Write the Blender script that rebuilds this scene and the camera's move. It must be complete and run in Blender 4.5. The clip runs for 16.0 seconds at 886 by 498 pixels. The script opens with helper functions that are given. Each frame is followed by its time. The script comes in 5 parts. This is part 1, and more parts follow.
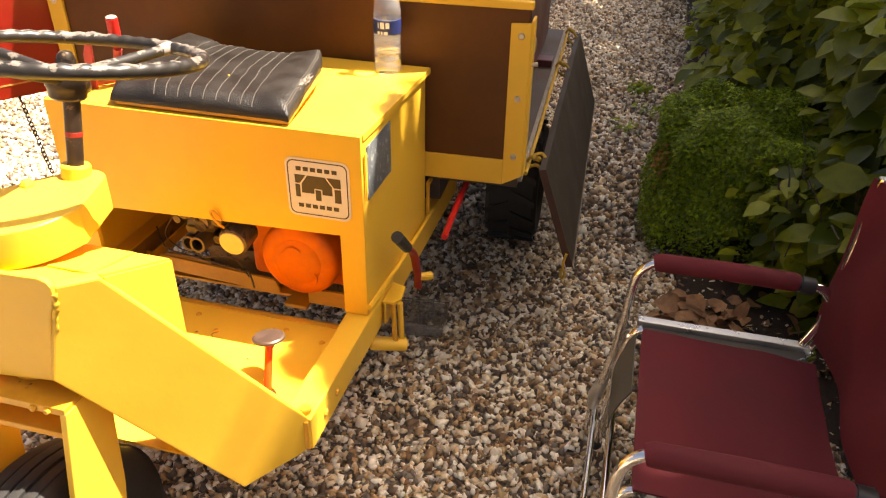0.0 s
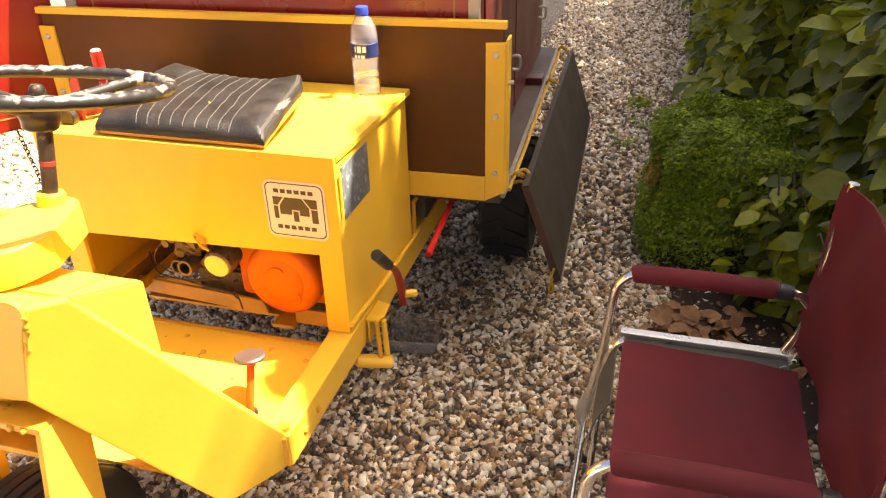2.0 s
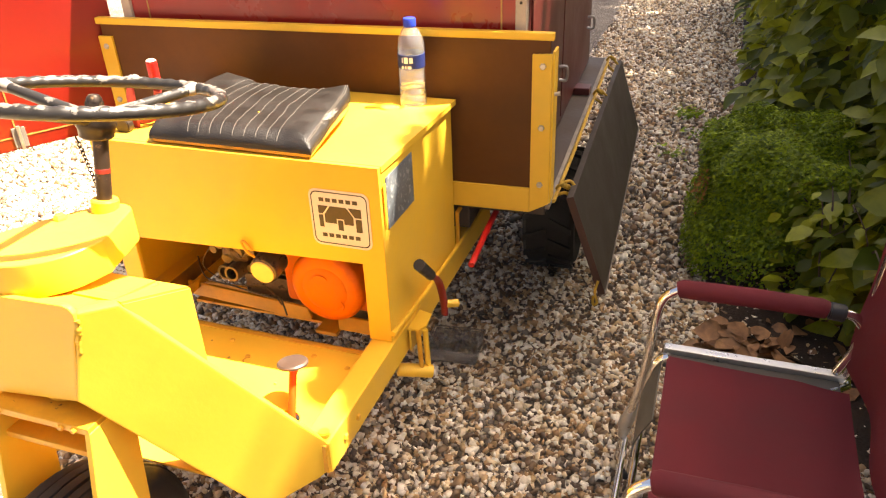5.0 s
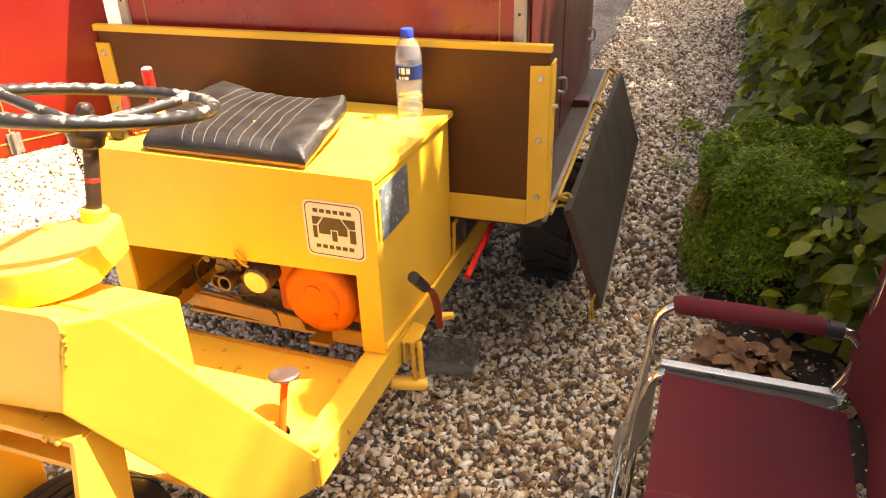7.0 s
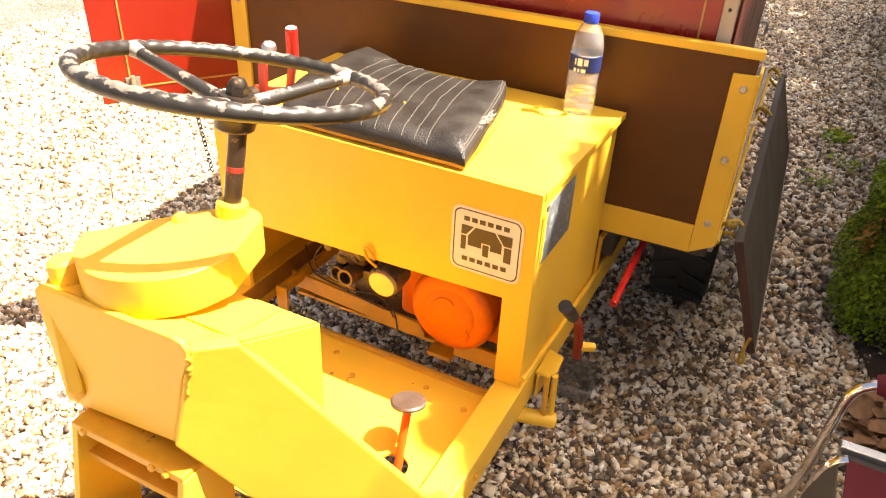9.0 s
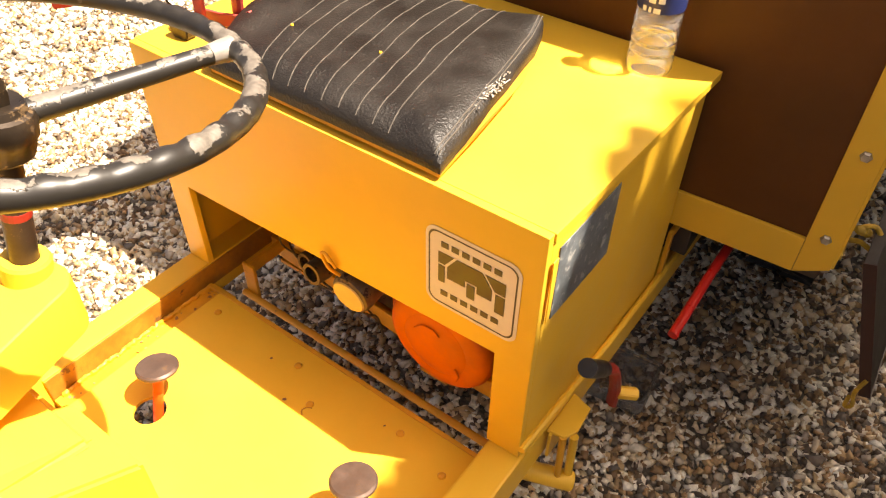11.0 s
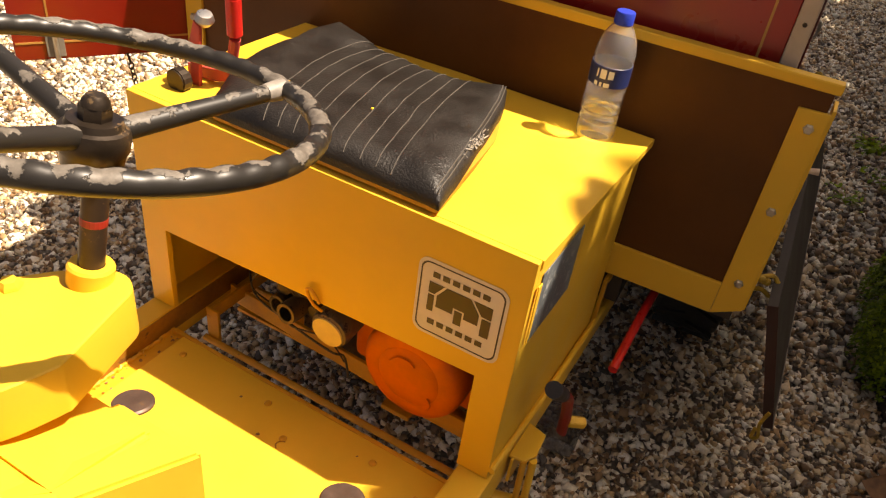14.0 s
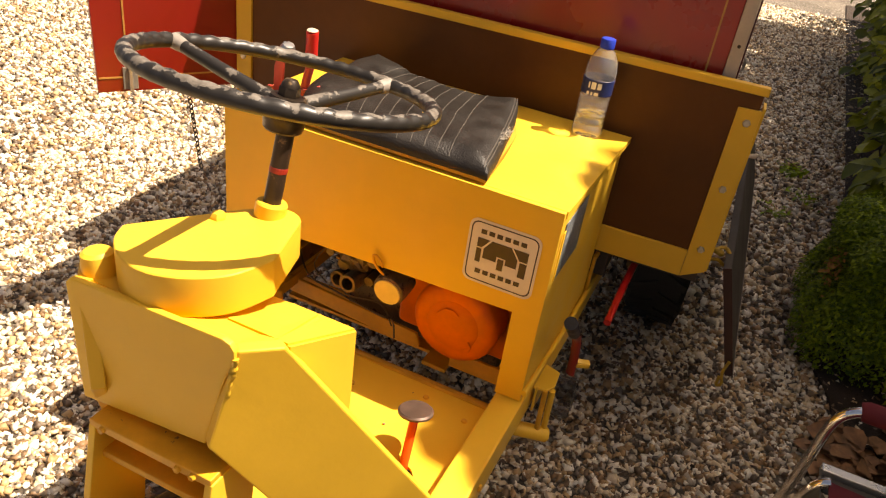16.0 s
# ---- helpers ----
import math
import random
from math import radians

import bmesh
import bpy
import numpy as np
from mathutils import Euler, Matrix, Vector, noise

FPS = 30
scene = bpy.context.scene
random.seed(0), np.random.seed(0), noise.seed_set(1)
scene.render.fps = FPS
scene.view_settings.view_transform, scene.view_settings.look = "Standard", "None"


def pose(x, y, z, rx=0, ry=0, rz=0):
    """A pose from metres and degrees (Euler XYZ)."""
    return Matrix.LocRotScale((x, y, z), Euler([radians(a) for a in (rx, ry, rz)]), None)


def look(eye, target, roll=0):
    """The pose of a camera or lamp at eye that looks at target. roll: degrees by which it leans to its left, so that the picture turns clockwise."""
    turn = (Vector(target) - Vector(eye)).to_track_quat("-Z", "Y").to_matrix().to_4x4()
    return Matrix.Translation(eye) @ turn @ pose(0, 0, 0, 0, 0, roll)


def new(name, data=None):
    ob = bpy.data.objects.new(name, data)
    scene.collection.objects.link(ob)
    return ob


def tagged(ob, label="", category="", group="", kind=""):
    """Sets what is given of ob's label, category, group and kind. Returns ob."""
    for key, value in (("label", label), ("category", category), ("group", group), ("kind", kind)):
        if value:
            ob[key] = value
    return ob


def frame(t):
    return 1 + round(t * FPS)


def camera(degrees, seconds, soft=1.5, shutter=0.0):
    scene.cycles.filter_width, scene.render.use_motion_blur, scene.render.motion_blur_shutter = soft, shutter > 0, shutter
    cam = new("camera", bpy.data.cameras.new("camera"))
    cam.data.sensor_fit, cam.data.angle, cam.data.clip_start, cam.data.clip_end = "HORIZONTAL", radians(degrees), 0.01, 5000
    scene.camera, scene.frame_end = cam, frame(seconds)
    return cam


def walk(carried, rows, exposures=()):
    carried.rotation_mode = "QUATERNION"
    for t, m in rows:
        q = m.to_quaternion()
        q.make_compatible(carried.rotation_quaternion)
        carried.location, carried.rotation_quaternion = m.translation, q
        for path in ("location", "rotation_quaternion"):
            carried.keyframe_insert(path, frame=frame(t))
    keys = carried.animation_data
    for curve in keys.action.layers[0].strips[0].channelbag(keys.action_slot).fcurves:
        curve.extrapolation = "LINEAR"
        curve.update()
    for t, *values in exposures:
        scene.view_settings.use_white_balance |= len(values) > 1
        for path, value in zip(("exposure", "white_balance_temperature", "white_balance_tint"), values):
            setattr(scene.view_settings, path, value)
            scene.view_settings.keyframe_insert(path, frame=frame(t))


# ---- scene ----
cam = camera(61.0, 16.0, soft=1.2)
PATH = [
    (0, (0.495, -1.271, 1.457), (0.073, 0.38, 0.41), 1.0),
    (0.5, (0.559, -1.284, 1.456), (-0.007, 0.332, 0.423), 0.1),
    (1, (0.57, -1.292, 1.466), (0.046, 0.353, 0.457), -0.1),
    (1.5, (0.581, -1.286, 1.471), (0.091, 0.374, 0.468), -0.6),
    (2, (0.594, -1.271, 1.462), (0.109, 0.392, 0.462), -1.5),
    (2.5, (0.605, -1.274, 1.466), (0.104, 0.384, 0.467), -2.4),
    (3, (0.602, -1.273, 1.467), (0.076, 0.377, 0.468), -1.4),
    (3.5, (0.593, -1.278, 1.468), (0.011, 0.355, 0.472), -1.6),
    (4, (0.596, -1.273, 1.468), (0.018, 0.365, 0.476), -2.4),
    (6.5, (0.599, -1.255, 1.472), (-0.04, 0.38, 0.513), -2.1),
    (7, (0.605, -1.246, 1.47), (-0.001, 0.4, 0.509), -1.7),
    (7.5, (0.603, -1.245, 1.472), (-0.02, 0.382, 0.492), -1.2),
    (8, (0.57, -1.234, 1.464), (-0.197, 0.321, 0.467), -0.6),
    (8.5, (0.456, -1.169, 1.458), (-0.304, 0.368, 0.429), 2.5),
    (8.7, (0.396, -1.137, 1.462), (-0.347, 0.403, 0.424), 3.0),
    (10.8, (0.249, -0.592, 1.408), (-0.57, 0.646, 0.067), 2.2),
    (11, (0.256, -0.549, 1.413), (-0.601, 0.638, 0.05), 1.0),
    (11.5, (0.271, -0.496, 1.406), (-0.659, 0.627, 0.037), -0.1),
    (12, (0.27, -0.509, 1.418), (-0.739, 0.583, 0.08), -0.6),
    (12.5, (0.274, -0.513, 1.422), (-0.729, 0.596, 0.094), -0.3),
    (13, (0.259, -0.551, 1.426), (-0.754, 0.592, 0.134), 1.6),
    (13.5, (0.192, -0.657, 1.419), (-0.622, 0.704, 0.201), 6.6),
    (14, (0.21, -0.74, 1.426), (-0.474, 0.731, 0.256), 8.5),
    (14.5, (0.317, -0.841, 1.431), (-0.436, 0.637, 0.313), 6.1),
    (14.6, (0.332, -0.868, 1.441), (-0.425, 0.612, 0.329), 6.5),
    (15, (0.351, -0.938, 1.451), (-0.485, 0.511, 0.355), 6.0),
    (15.5, (0.268, -1.047, 1.441), (-0.51, 0.464, 0.386), 7.6),
    (16, (0.221, -1.146, 1.455), (-0.386, 0.462, 0.432), 8.8),
]
EXPOSURES = [(0.0, 2.20, 7750, 14), (1.0, 2.56, 7750, 14), (4.0, 2.76, 7750, 14), (7.5, 2.70, 7750, 14), (8.5, 2.70, 7750, 14), (8.7, 2.68, 7750, 14),
             (10.8, 2.02, 7850, 14), (12.0, 1.48, 7950, 14), (13.0, 1.24, 8150, 15), (14.5, 1.08, 8350, 16), (16.0, 1.24, 8350, 16)]
walk(cam, [(t, look(eye, target, roll)) for t, eye, target, roll in PATH], EXPOSURES)

# ---------------------------------------------------------------- light
SUN = Vector((0.465, 0.255, 1.0)).normalized()
SUN_EL = math.asin(SUN.z)
world = bpy.data.worlds.new("world")
scene.world = world
world.use_nodes = True
wn, wl = world.node_tree.nodes, world.node_tree.links
wn.clear()
sky = wn.new("ShaderNodeTexSky")
sky.sky_type = 'NISHITA'
sky.sun_disc = False
sky.sun_elevation = SUN_EL
sky.sun_rotation = math.atan2(SUN.x, SUN.y)
sky.air_density = 0.6
sky.dust_density = 5.0
sky.ozone_density = 0.2
wbg = wn.new("ShaderNodeBackground")
wbg.inputs["Strength"].default_value = 0.060
wout = wn.new("ShaderNodeOutputWorld")
wl.new(sky.outputs[0], wbg.inputs[0])
wl.new(wbg.outputs[0], wout.inputs[0])
sun_data = bpy.data.lights.new("sun", 'SUN')
sun_data.energy = 5.0
sun_data.angle = radians(0.5)
sun_data.color = (1.0, 0.97, 0.91)
sun_ob = new("sun", sun_data)
sun_ob.matrix_world = look(SUN * 20, (0, 0, 0))


# ---------------------------------------------------------------- materials
def nodes_of(name):
    m = bpy.data.materials.new(name)
    m.use_nodes = True
    nt = m.node_tree
    return m, nt.nodes, nt.links, nt.nodes["Principled BSDF"]


def noise_node(nd, ln, scale, detail=4.0, rough=0.6, coord="Object"):
    tc = nd.new("ShaderNodeTexCoord")
    n = nd.new("ShaderNodeTexNoise")
    n.inputs["Scale"].default_value = scale
    n.inputs["Detail"].default_value = detail
    n.inputs["Roughness"].default_value = rough
    ln.new(tc.outputs[coord], n.inputs["Vector"])
    return n.outputs["Fac"]


def ramp(nd, ln, src, stops, steps=False):
    r = nd.new("ShaderNodeValToRGB")
    if steps:
        r.color_ramp.interpolation = 'CONSTANT'
    els = r.color_ramp.elements
    while len(els) < len(stops):
        els.new(0.5)
    for e, (p, c) in zip(els, stops):
        e.position = p
        e.color = (c, c, c, 1) if isinstance(c, (int, float)) else (*c, 1)
    ln.new(src, r.inputs[0])
    return r.outputs[0]


def mix(nd, ln, fac, a, b):
    m = nd.new("ShaderNodeMix")
    m.data_type = 'RGBA'
    for sock, v in ((m.inputs[0], fac), (m.inputs[6], a), (m.inputs[7], b)):
        if isinstance(v, (int, float)):
            sock.default_value = v
        elif isinstance(v, tuple):
            sock.default_value = (*v, 1)
        else:
            ln.new(v, sock)
    return m.outputs[2]


def surface(name, base, rough=0.5, metal=0.0, vary=0.12, big=4.0, fine=120.0, bump=0.15, depth=0.001,
            chips=None, chip_at=0.62, chip_scale=35.0, coat=0.0, rvary=0.12, per=None, spec=0.5):
    """Painted, wooden, metal or fabric surface: broad stains, fine grain, relief, and worn patches of a second colour."""
    m, nd, ln, bs = nodes_of(name)
    dark = tuple(c * (1 - vary * 1.6) for c in base)
    lite = tuple(min(1, c * (1 + vary)) for c in base)
    broad = noise_node(nd, ln, big, 5, 0.65)
    grain = noise_node(nd, ln, fine, 3, 0.6)
    col = mix(nd, ln, ramp(nd, ln, broad, [(0.3, 0.0), (0.7, 1.0)]), dark, lite)
    col = mix(nd, ln, ramp(nd, ln, grain, [(0.3, 0.0), (0.75, vary * 1.2)]), col, dark)
    height = grain
    rg = ramp(nd, ln, broad, [(0.3, max(0.02, rough - rvary)), (0.7, min(1, rough + rvary))])
    if per:
        src = nd.new("ShaderNodeObjectInfo").outputs["Random"] if per == "object" else nd.new("ShaderNodeNewGeometry").outputs["Random Per Island"]
        col = mix(nd, ln, ramp(nd, ln, src, [(0.0, 0.0), (1.0, 0.35)]), col, dark)
    if chips:
        cn = noise_node(nd, ln, chip_scale, 6, 0.7)
        cm = ramp(nd, ln, cn, [(chip_at, 0.0), (chip_at + 0.025, 1.0)])
        col = mix(nd, ln, cm, col, chips)
        rg = mix(nd, ln, cm, rg, (0.7, 0.7, 0.7))
    ln.new(col, bs.inputs["Base Color"])
    ln.new(rg, bs.inputs["Roughness"])
    bs.inputs["Metallic"].default_value = metal
    bs.inputs["Coat Weight"].default_value = coat
    bs.inputs["Coat Roughness"].default_value = 0.15
    bs.inputs["Specular IOR Level"].default_value = spec
    b = nd.new("ShaderNodeBump")
    b.inputs["Strength"].default_value = bump
    b.inputs["Distance"].default_value = depth
    ln.new(height, b.inputs["Height"])
    ln.new(b.outputs[0], bs.inputs["Normal"])
    return m


def glass(name, tint, ior, rough=0.0):
    m, nd, ln, bs = nodes_of(name)
    bs.inputs["Base Color"].default_value = (*tint, 1)
    bs.inputs["Transmission Weight"].default_value = 1.0
    bs.inputs["IOR"].default_value = ior
    bs.inputs["Roughness"].default_value = rough
    return m


def pebble_material():
    m, nd, ln, bs = nodes_of("flint_pebble")
    isl = nd.new("ShaderNodeNewGeometry").outputs["Random Per Island"]
    col = ramp(nd, ln, isl, [(0.0, (0.10, 0.065, 0.040)), (0.10, (0.40, 0.24, 0.11)), (0.18, (0.72, 0.56, 0.35)), (0.30, (0.24, 0.135, 0.062)), (0.38, (0.84, 0.74, 0.57)),
                             (0.52, (0.18, 0.145, 0.11)), (0.60, (0.56, 0.37, 0.18)), (0.68, (0.90, 0.83, 0.69)), (0.82, (0.19, 0.115, 0.060)), (0.89, (0.50, 0.42, 0.32)), (0.94, (0.74, 0.60, 0.41))], True)
    g = noise_node(nd, ln, 160, 4)
    col = mix(nd, ln, ramp(nd, ln, g, [(0.4, 0.0), (0.75, 0.30)]), col, (0.20, 0.13, 0.07))
    ln.new(col, bs.inputs["Base Color"])
    bs.inputs["Roughness"].default_value = 0.55
    b = nd.new("ShaderNodeBump")
    b.inputs["Strength"].default_value = 0.3
    b.inputs["Distance"].default_value = 0.001
    ln.new(g, b.inputs["Height"])
    ln.new(b.outputs[0], bs.inputs["Normal"])
    return m


def gravel_bed_material():
    m, nd, ln, bs = nodes_of("gravel_bed")
    tc = nd.new("ShaderNodeTexCoord")
    v = nd.new("ShaderNodeTexVoronoi")
    v.inputs["Scale"].default_value = 62
    ln.new(tc.outputs["Object"], v.inputs["Vector"])
    sep = nd.new("ShaderNodeSeparateColor")
    ln.new(v.outputs["Color"], sep.inputs[0])
    col = ramp(nd, ln, sep.outputs[0], [(0.0, (0.14, 0.10, 0.07)), (0.2, (0.48, 0.38, 0.27)), (0.4, (0.74, 0.66, 0.54)), (0.55, (0.32, 0.23, 0.15)),
                                        (0.75, (0.88, 0.83, 0.74)), (1.0, (0.50, 0.44, 0.36))])
    # gaps between the stones darkened in the colour, like shade between them
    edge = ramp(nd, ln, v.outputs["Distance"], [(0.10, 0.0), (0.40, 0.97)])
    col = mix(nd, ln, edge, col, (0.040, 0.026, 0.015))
    col = mix(nd, ln, ramp(nd, ln, noise_node(nd, ln, 1.3, 4), [(0.35, 0.0), (0.7, 0.3)]), col, (0.42, 0.36, 0.28))
    ln.new(col, bs.inputs["Base Color"])
    bs.inputs["Roughness"].default_value = 0.75
    b = nd.new("ShaderNodeBump")
    b.inputs["Strength"].default_value = 1.0
    b.inputs["Distance"].default_value = 0.012
    b.invert = True
    ln.new(v.outputs["Distance"], b.inputs["Height"])
    ln.new(b.outputs[0], bs.inputs["Normal"])
    return m


def leaf_material(name, dark, lite, rough=0.4, back=0.25):
    m, nd, ln, bs = nodes_of(name)
    isl = nd.new("ShaderNodeNewGeometry").outputs["Random Per Island"]
    col = mix(nd, ln, isl, dark, lite)
    g = noise_node(nd, ln, 22, 3)
    col = mix(nd, ln, ramp(nd, ln, g, [(0.4, 0.0), (0.75, 0.5)]), col, dark)
    ln.new(col, bs.inputs["Base Color"])
    bs.inputs["Roughness"].default_value = rough
    tr = nd.new("ShaderNodeBsdfTranslucent")
    ln.new(col, tr.inputs["Color"])
    ms = nd.new("ShaderNodeMixShader")
    ms.inputs[0].default_value = back
    ln.new(bs.outputs[0], ms.inputs[1])
    ln.new(tr.outputs[0], ms.inputs[2])
    ln.new(ms.outputs[0], nd["Material Output"].inputs[0])
    return m


YELLOW = surface("yellow_gloss_paint", (0.81, 0.467, 0.045), 0.42, spec=0.30, vary=0.06, big=3.5, fine=38, bump=0.22, depth=0.0018, coat=0.04, chips=(0.30, 0.16, 0.03), chip_at=0.76, chip_scale=22)
YELLOW_WORN = surface("worn_yellow_paint", (0.70, 0.33, 0.022), 0.45, vary=0.16, big=9, fine=80, bump=0.25, depth=0.002, chips=(0.20, 0.10, 0.03), chip_at=0.66, chip_scale=28)
BROWN_YELLOW = surface("brown_yellow_paint", (0.36, 0.155, 0.014), 0.6, vary=0.3, big=16, fine=90, bump=0.35, depth=0.002, chips=(0.13, 0.055, 0.012), chip_at=0.60, chip_scale=26)
ORANGE = surface("orange_engine_paint", (0.66, 0.135, 0.008), 0.55, spec=0.3, vary=0.14, big=14, fine=90, bump=0.2, chips=(0.25, 0.06, 0.02), chip_at=0.72, chip_scale=40)
RED_PAINT = surface("red_lever_paint", (0.30, 0.022, 0.012), 0.4, vary=0.12, big=20, bump=0.15, chips=(0.18, 0.10, 0.08), chip_at=0.68, chip_scale=60)
RED_PALE = surface("faded_red_grip", (0.52, 0.06, 0.045), 0.55, vary=0.15, big=20, bump=0.2, chips=(0.10, 0.07, 0.06), chip_at=0.64, chip_scale=70)
PEDAL_RED = surface("orange_red_pedal_paint", (0.70, 0.07, 0.008), 0.42, vary=0.12, big=25, chips=(0.12, 0.06, 0.04), chip_at=0.7, chip_scale=60)
STEEL = surface("worn_pedal_steel", (0.12, 0.078, 0.060), 0.42, metal=0.5, vary=0.18, big=30, fine=200, chips=(0.16, 0.09, 0.05), chip_at=0.62, chip_scale=45)


def worn_rim():
    """Black paint rubbed to bare grey along the gripped upper side."""
    m, nd, ln, bs = nodes_of("hand_worn_black_paint")
    geo = nd.new("ShaderNodeNewGeometry")
    sep = nd.new("ShaderNodeSeparateXYZ")
    ln.new(geo.outputs["Normal"], sep.inputs[0])
    n1, n2 = noise_node(nd, ln, 34, 6, 0.62), noise_node(nd, ln, 6, 3)
    ad = nd.new("ShaderNodeMath")
    ad.operation = 'MULTIPLY_ADD'
    ln.new(sep.outputs[2], ad.inputs[0])
    ad.inputs[1].default_value = 0.20
    ln.new(n1, ad.inputs[2])
    ad2 = nd.new("ShaderNodeMath")
    ad2.operation = 'MULTIPLY_ADD'
    ln.new(n2, ad2.inputs[0])
    ad2.inputs[1].default_value = 0.35
    ln.new(ad.outputs[0], ad2.inputs[2])
    wear = ramp(nd, ln, ad2.outputs[0], [(0.850, 0.0), (0.868, 1.0)])
    grain = noise_node(nd, ln, 150, 4)
    bare = mix(nd, ln, ramp(nd, ln, grain, [(0.3, 0.0), (0.7, 1.0)]), (0.080, 0.066, 0.052), (0.165, 0.142, 0.118))
    ln.new(mix(nd, ln, wear, (0.018, 0.015, 0.012), bare), bs.inputs["Base Color"])
    ln.new(ramp(nd, ln, wear, [(0.0, 0.40), (1.0, 0.55)]), bs.inputs["Roughness"])
    b = nd.new("ShaderNodeBump")
    b.invert = True
    b.inputs["Strength"].default_value = 0.6
    b.inputs["Distance"].default_value = 0.0012
    ln.new(wear, b.inputs["Height"])
    ln.new(b.outputs[0], bs.inputs["Normal"])
    return m


BLACK_CHIP = worn_rim()
BARE_GREY = surface("bare_grey_weld", (0.24, 0.21, 0.18), 0.5, vary=0.15, big=40, fine=200, bump=0.4, chips=(0.05, 0.04, 0.035), chip_at=0.62, chip_scale=45)
BLACK_METAL = surface("oily_dark_steel", (0.05, 0.035, 0.024), 0.38, metal=0.6, vary=0.3, big=18, bump=0.3, chips=(0.16, 0.10, 0.05), chip_at=0.6, chip_scale=40)
RUST_TUBE = surface("column_dark_steel", (0.07, 0.045, 0.03), 0.42, metal=0.5, vary=0.35, big=15, bump=0.3, chips=(0.22, 0.13, 0.07), chip_at=0.58, chip_scale=30)
ENGINE_GREY = surface("grimy_engine_alloy", (0.17, 0.115, 0.060), 0.45, metal=0.45, vary=0.35, big=25, bump=0.5, chips=(0.05, 0.03, 0.02), chip_at=0.58, chip_scale=50)
VINYL = surface("black_vinyl", (0.016, 0.0125, 0.0098), 0.46, vary=0.3, big=14, fine=260, bump=0.9, depth=0.0016, rvary=0.10, spec=0.4, chips=(0.040, 0.032, 0.026), chip_at=0.64, chip_scale=120)
STITCH = surface("pale_stitching", (0.095, 0.080, 0.065), 0.6, vary=0.35, big=90)
FOAM = surface("torn_pale_lining", (0.42, 0.38, 0.33), 0.8, vary=0.3, big=90, bump=0.8, depth=0.003)
BOARD_YEL = surface("yellow_seat_base", (0.55, 0.26, 0.02), 0.6, vary=0.2, big=12)
BROWN_PANEL = surface("dark_brown_panel", (0.120, 0.040, 0.006), 0.5, vary=0.22, big=2.5, fine=26, bump=0.12, spec=0.25)
RED_PANEL = surface("dark_red_coach_paint", (0.33, 0.016, 0.010), 0.30, vary=0.10, big=3, fine=60, bump=0.1, coat=0.3)
RED_FLAP = surface("bright_red_coach_paint", (0.25, 0.010, 0.006), 0.32, vary=0.10, big=3, fine=60, bump=0.12, coat=0.3)
MAROON_SIDE = surface("dark_maroon_side_paint", (0.085, 0.012, 0.008), 0.4, vary=0.2, big=2, fine=40, bump=0.1, coat=0.15)
CREAM = surface("cream_wood_post", (0.55, 0.44, 0.32), 0.55, vary=0.14, big=8, fine=90, bump=0.2)
PIN = surface("gold_coach_line", (0.52, 0.25, 0.06), 0.5, vary=0.15, big=20)
DECK = surface("weathered_grey_deck_board", (0.050, 0.034, 0.023), 0.6, vary=0.25, big=5, fine=70, bump=0.4, depth=0.002)
FLAP_DARK = surface("dark_grey_board", (0.036, 0.026, 0.016), 0.65, vary=0.2, big=4, fine=60, bump=0.3, depth=0.0015)
EDGE_RED = surface("reddish_board_edge", (0.060, 0.024, 0.015), 0.6, vary=0.2, big=10)
EDGE_PLY = surface("raw_board_edge", (0.26, 0.22, 0.17), 0.7, vary=0.25, big=20)
ROPE = surface("yellow_rope", (0.50, 0.30, 0.03), 0.75, vary=0.25, big=60, fine=300, bump=0.8, depth=0.002)
ZINC = surface("zinc_bolt", (0.55, 0.50, 0.42), 0.4, metal=0.8, vary=0.2, big=60)
RUBBER = surface("black_tyre_rubber", (0.015, 0.014, 0.013), 0.75, vary=0.3, big=14, fine=160, bump=0.4, depth=0.0015)
CHROME = surface("chrome_tube", (0.88, 0.86, 0.82), 0.11, metal=1.0, vary=0.08, big=30, fine=200, bump=0.04, rvary=0.08)
ALLOY = surface("dull_aluminium", (0.58, 0.57, 0.54), 0.34, metal=0.9, vary=0.1, big=25, fine=220, bump=0.1)
MAROON = surface("maroon_canvas", (0.125, 0.016, 0.020), 0.78, vary=0.16, big=5, fine=700, bump=0.6, depth=0.0008, spec=0.25)
GREY_STRAP = surface("dark_olive_webbing", (0.075, 0.068, 0.052), 0.7, vary=0.18, big=14, fine=500, bump=0.5)
BLACK_PLASTIC = surface("black_plastic", (0.02, 0.02, 0.02), 0.4, vary=0.2, big=40)
STICKER_CREAM = surface("cream_sticker", (0.70, 0.62, 0.50), 0.45, vary=0.06, big=20, fine=150, bump=0.05)
STICKER_BROWN = surface("brown_sticker_ink", (0.045, 0.024, 0.010), 0.45, vary=0.25, big=60)
DATA_PLATE = surface("worn_blue_grey_plate", (0.17, 0.19, 0.20), 0.42, metal=0.2, vary=0.4, big=14, fine=160, chips=(0.34, 0.34, 0.32), chip_at=0.56, chip_scale=60)
DIAL = surface("yellowed_dial_face", (0.72, 0.52, 0.16), 0.4, vary=0.1, big=30)
LAMP_RED = surface("red_plastic_tube", (0.60, 0.018, 0.012), 0.35, vary=0.1, big=20)
SOIL = surface("dark_soil", (0.042, 0.024, 0.013), 0.9, vary=0.35, big=9, fine=120, bump=1.0, depth=0.012)
BARK = surface("grey_brown_bark", (0.085, 0.060, 0.040), 0.85, vary=0.3, big=18, fine=150, bump=0.9, depth=0.004)
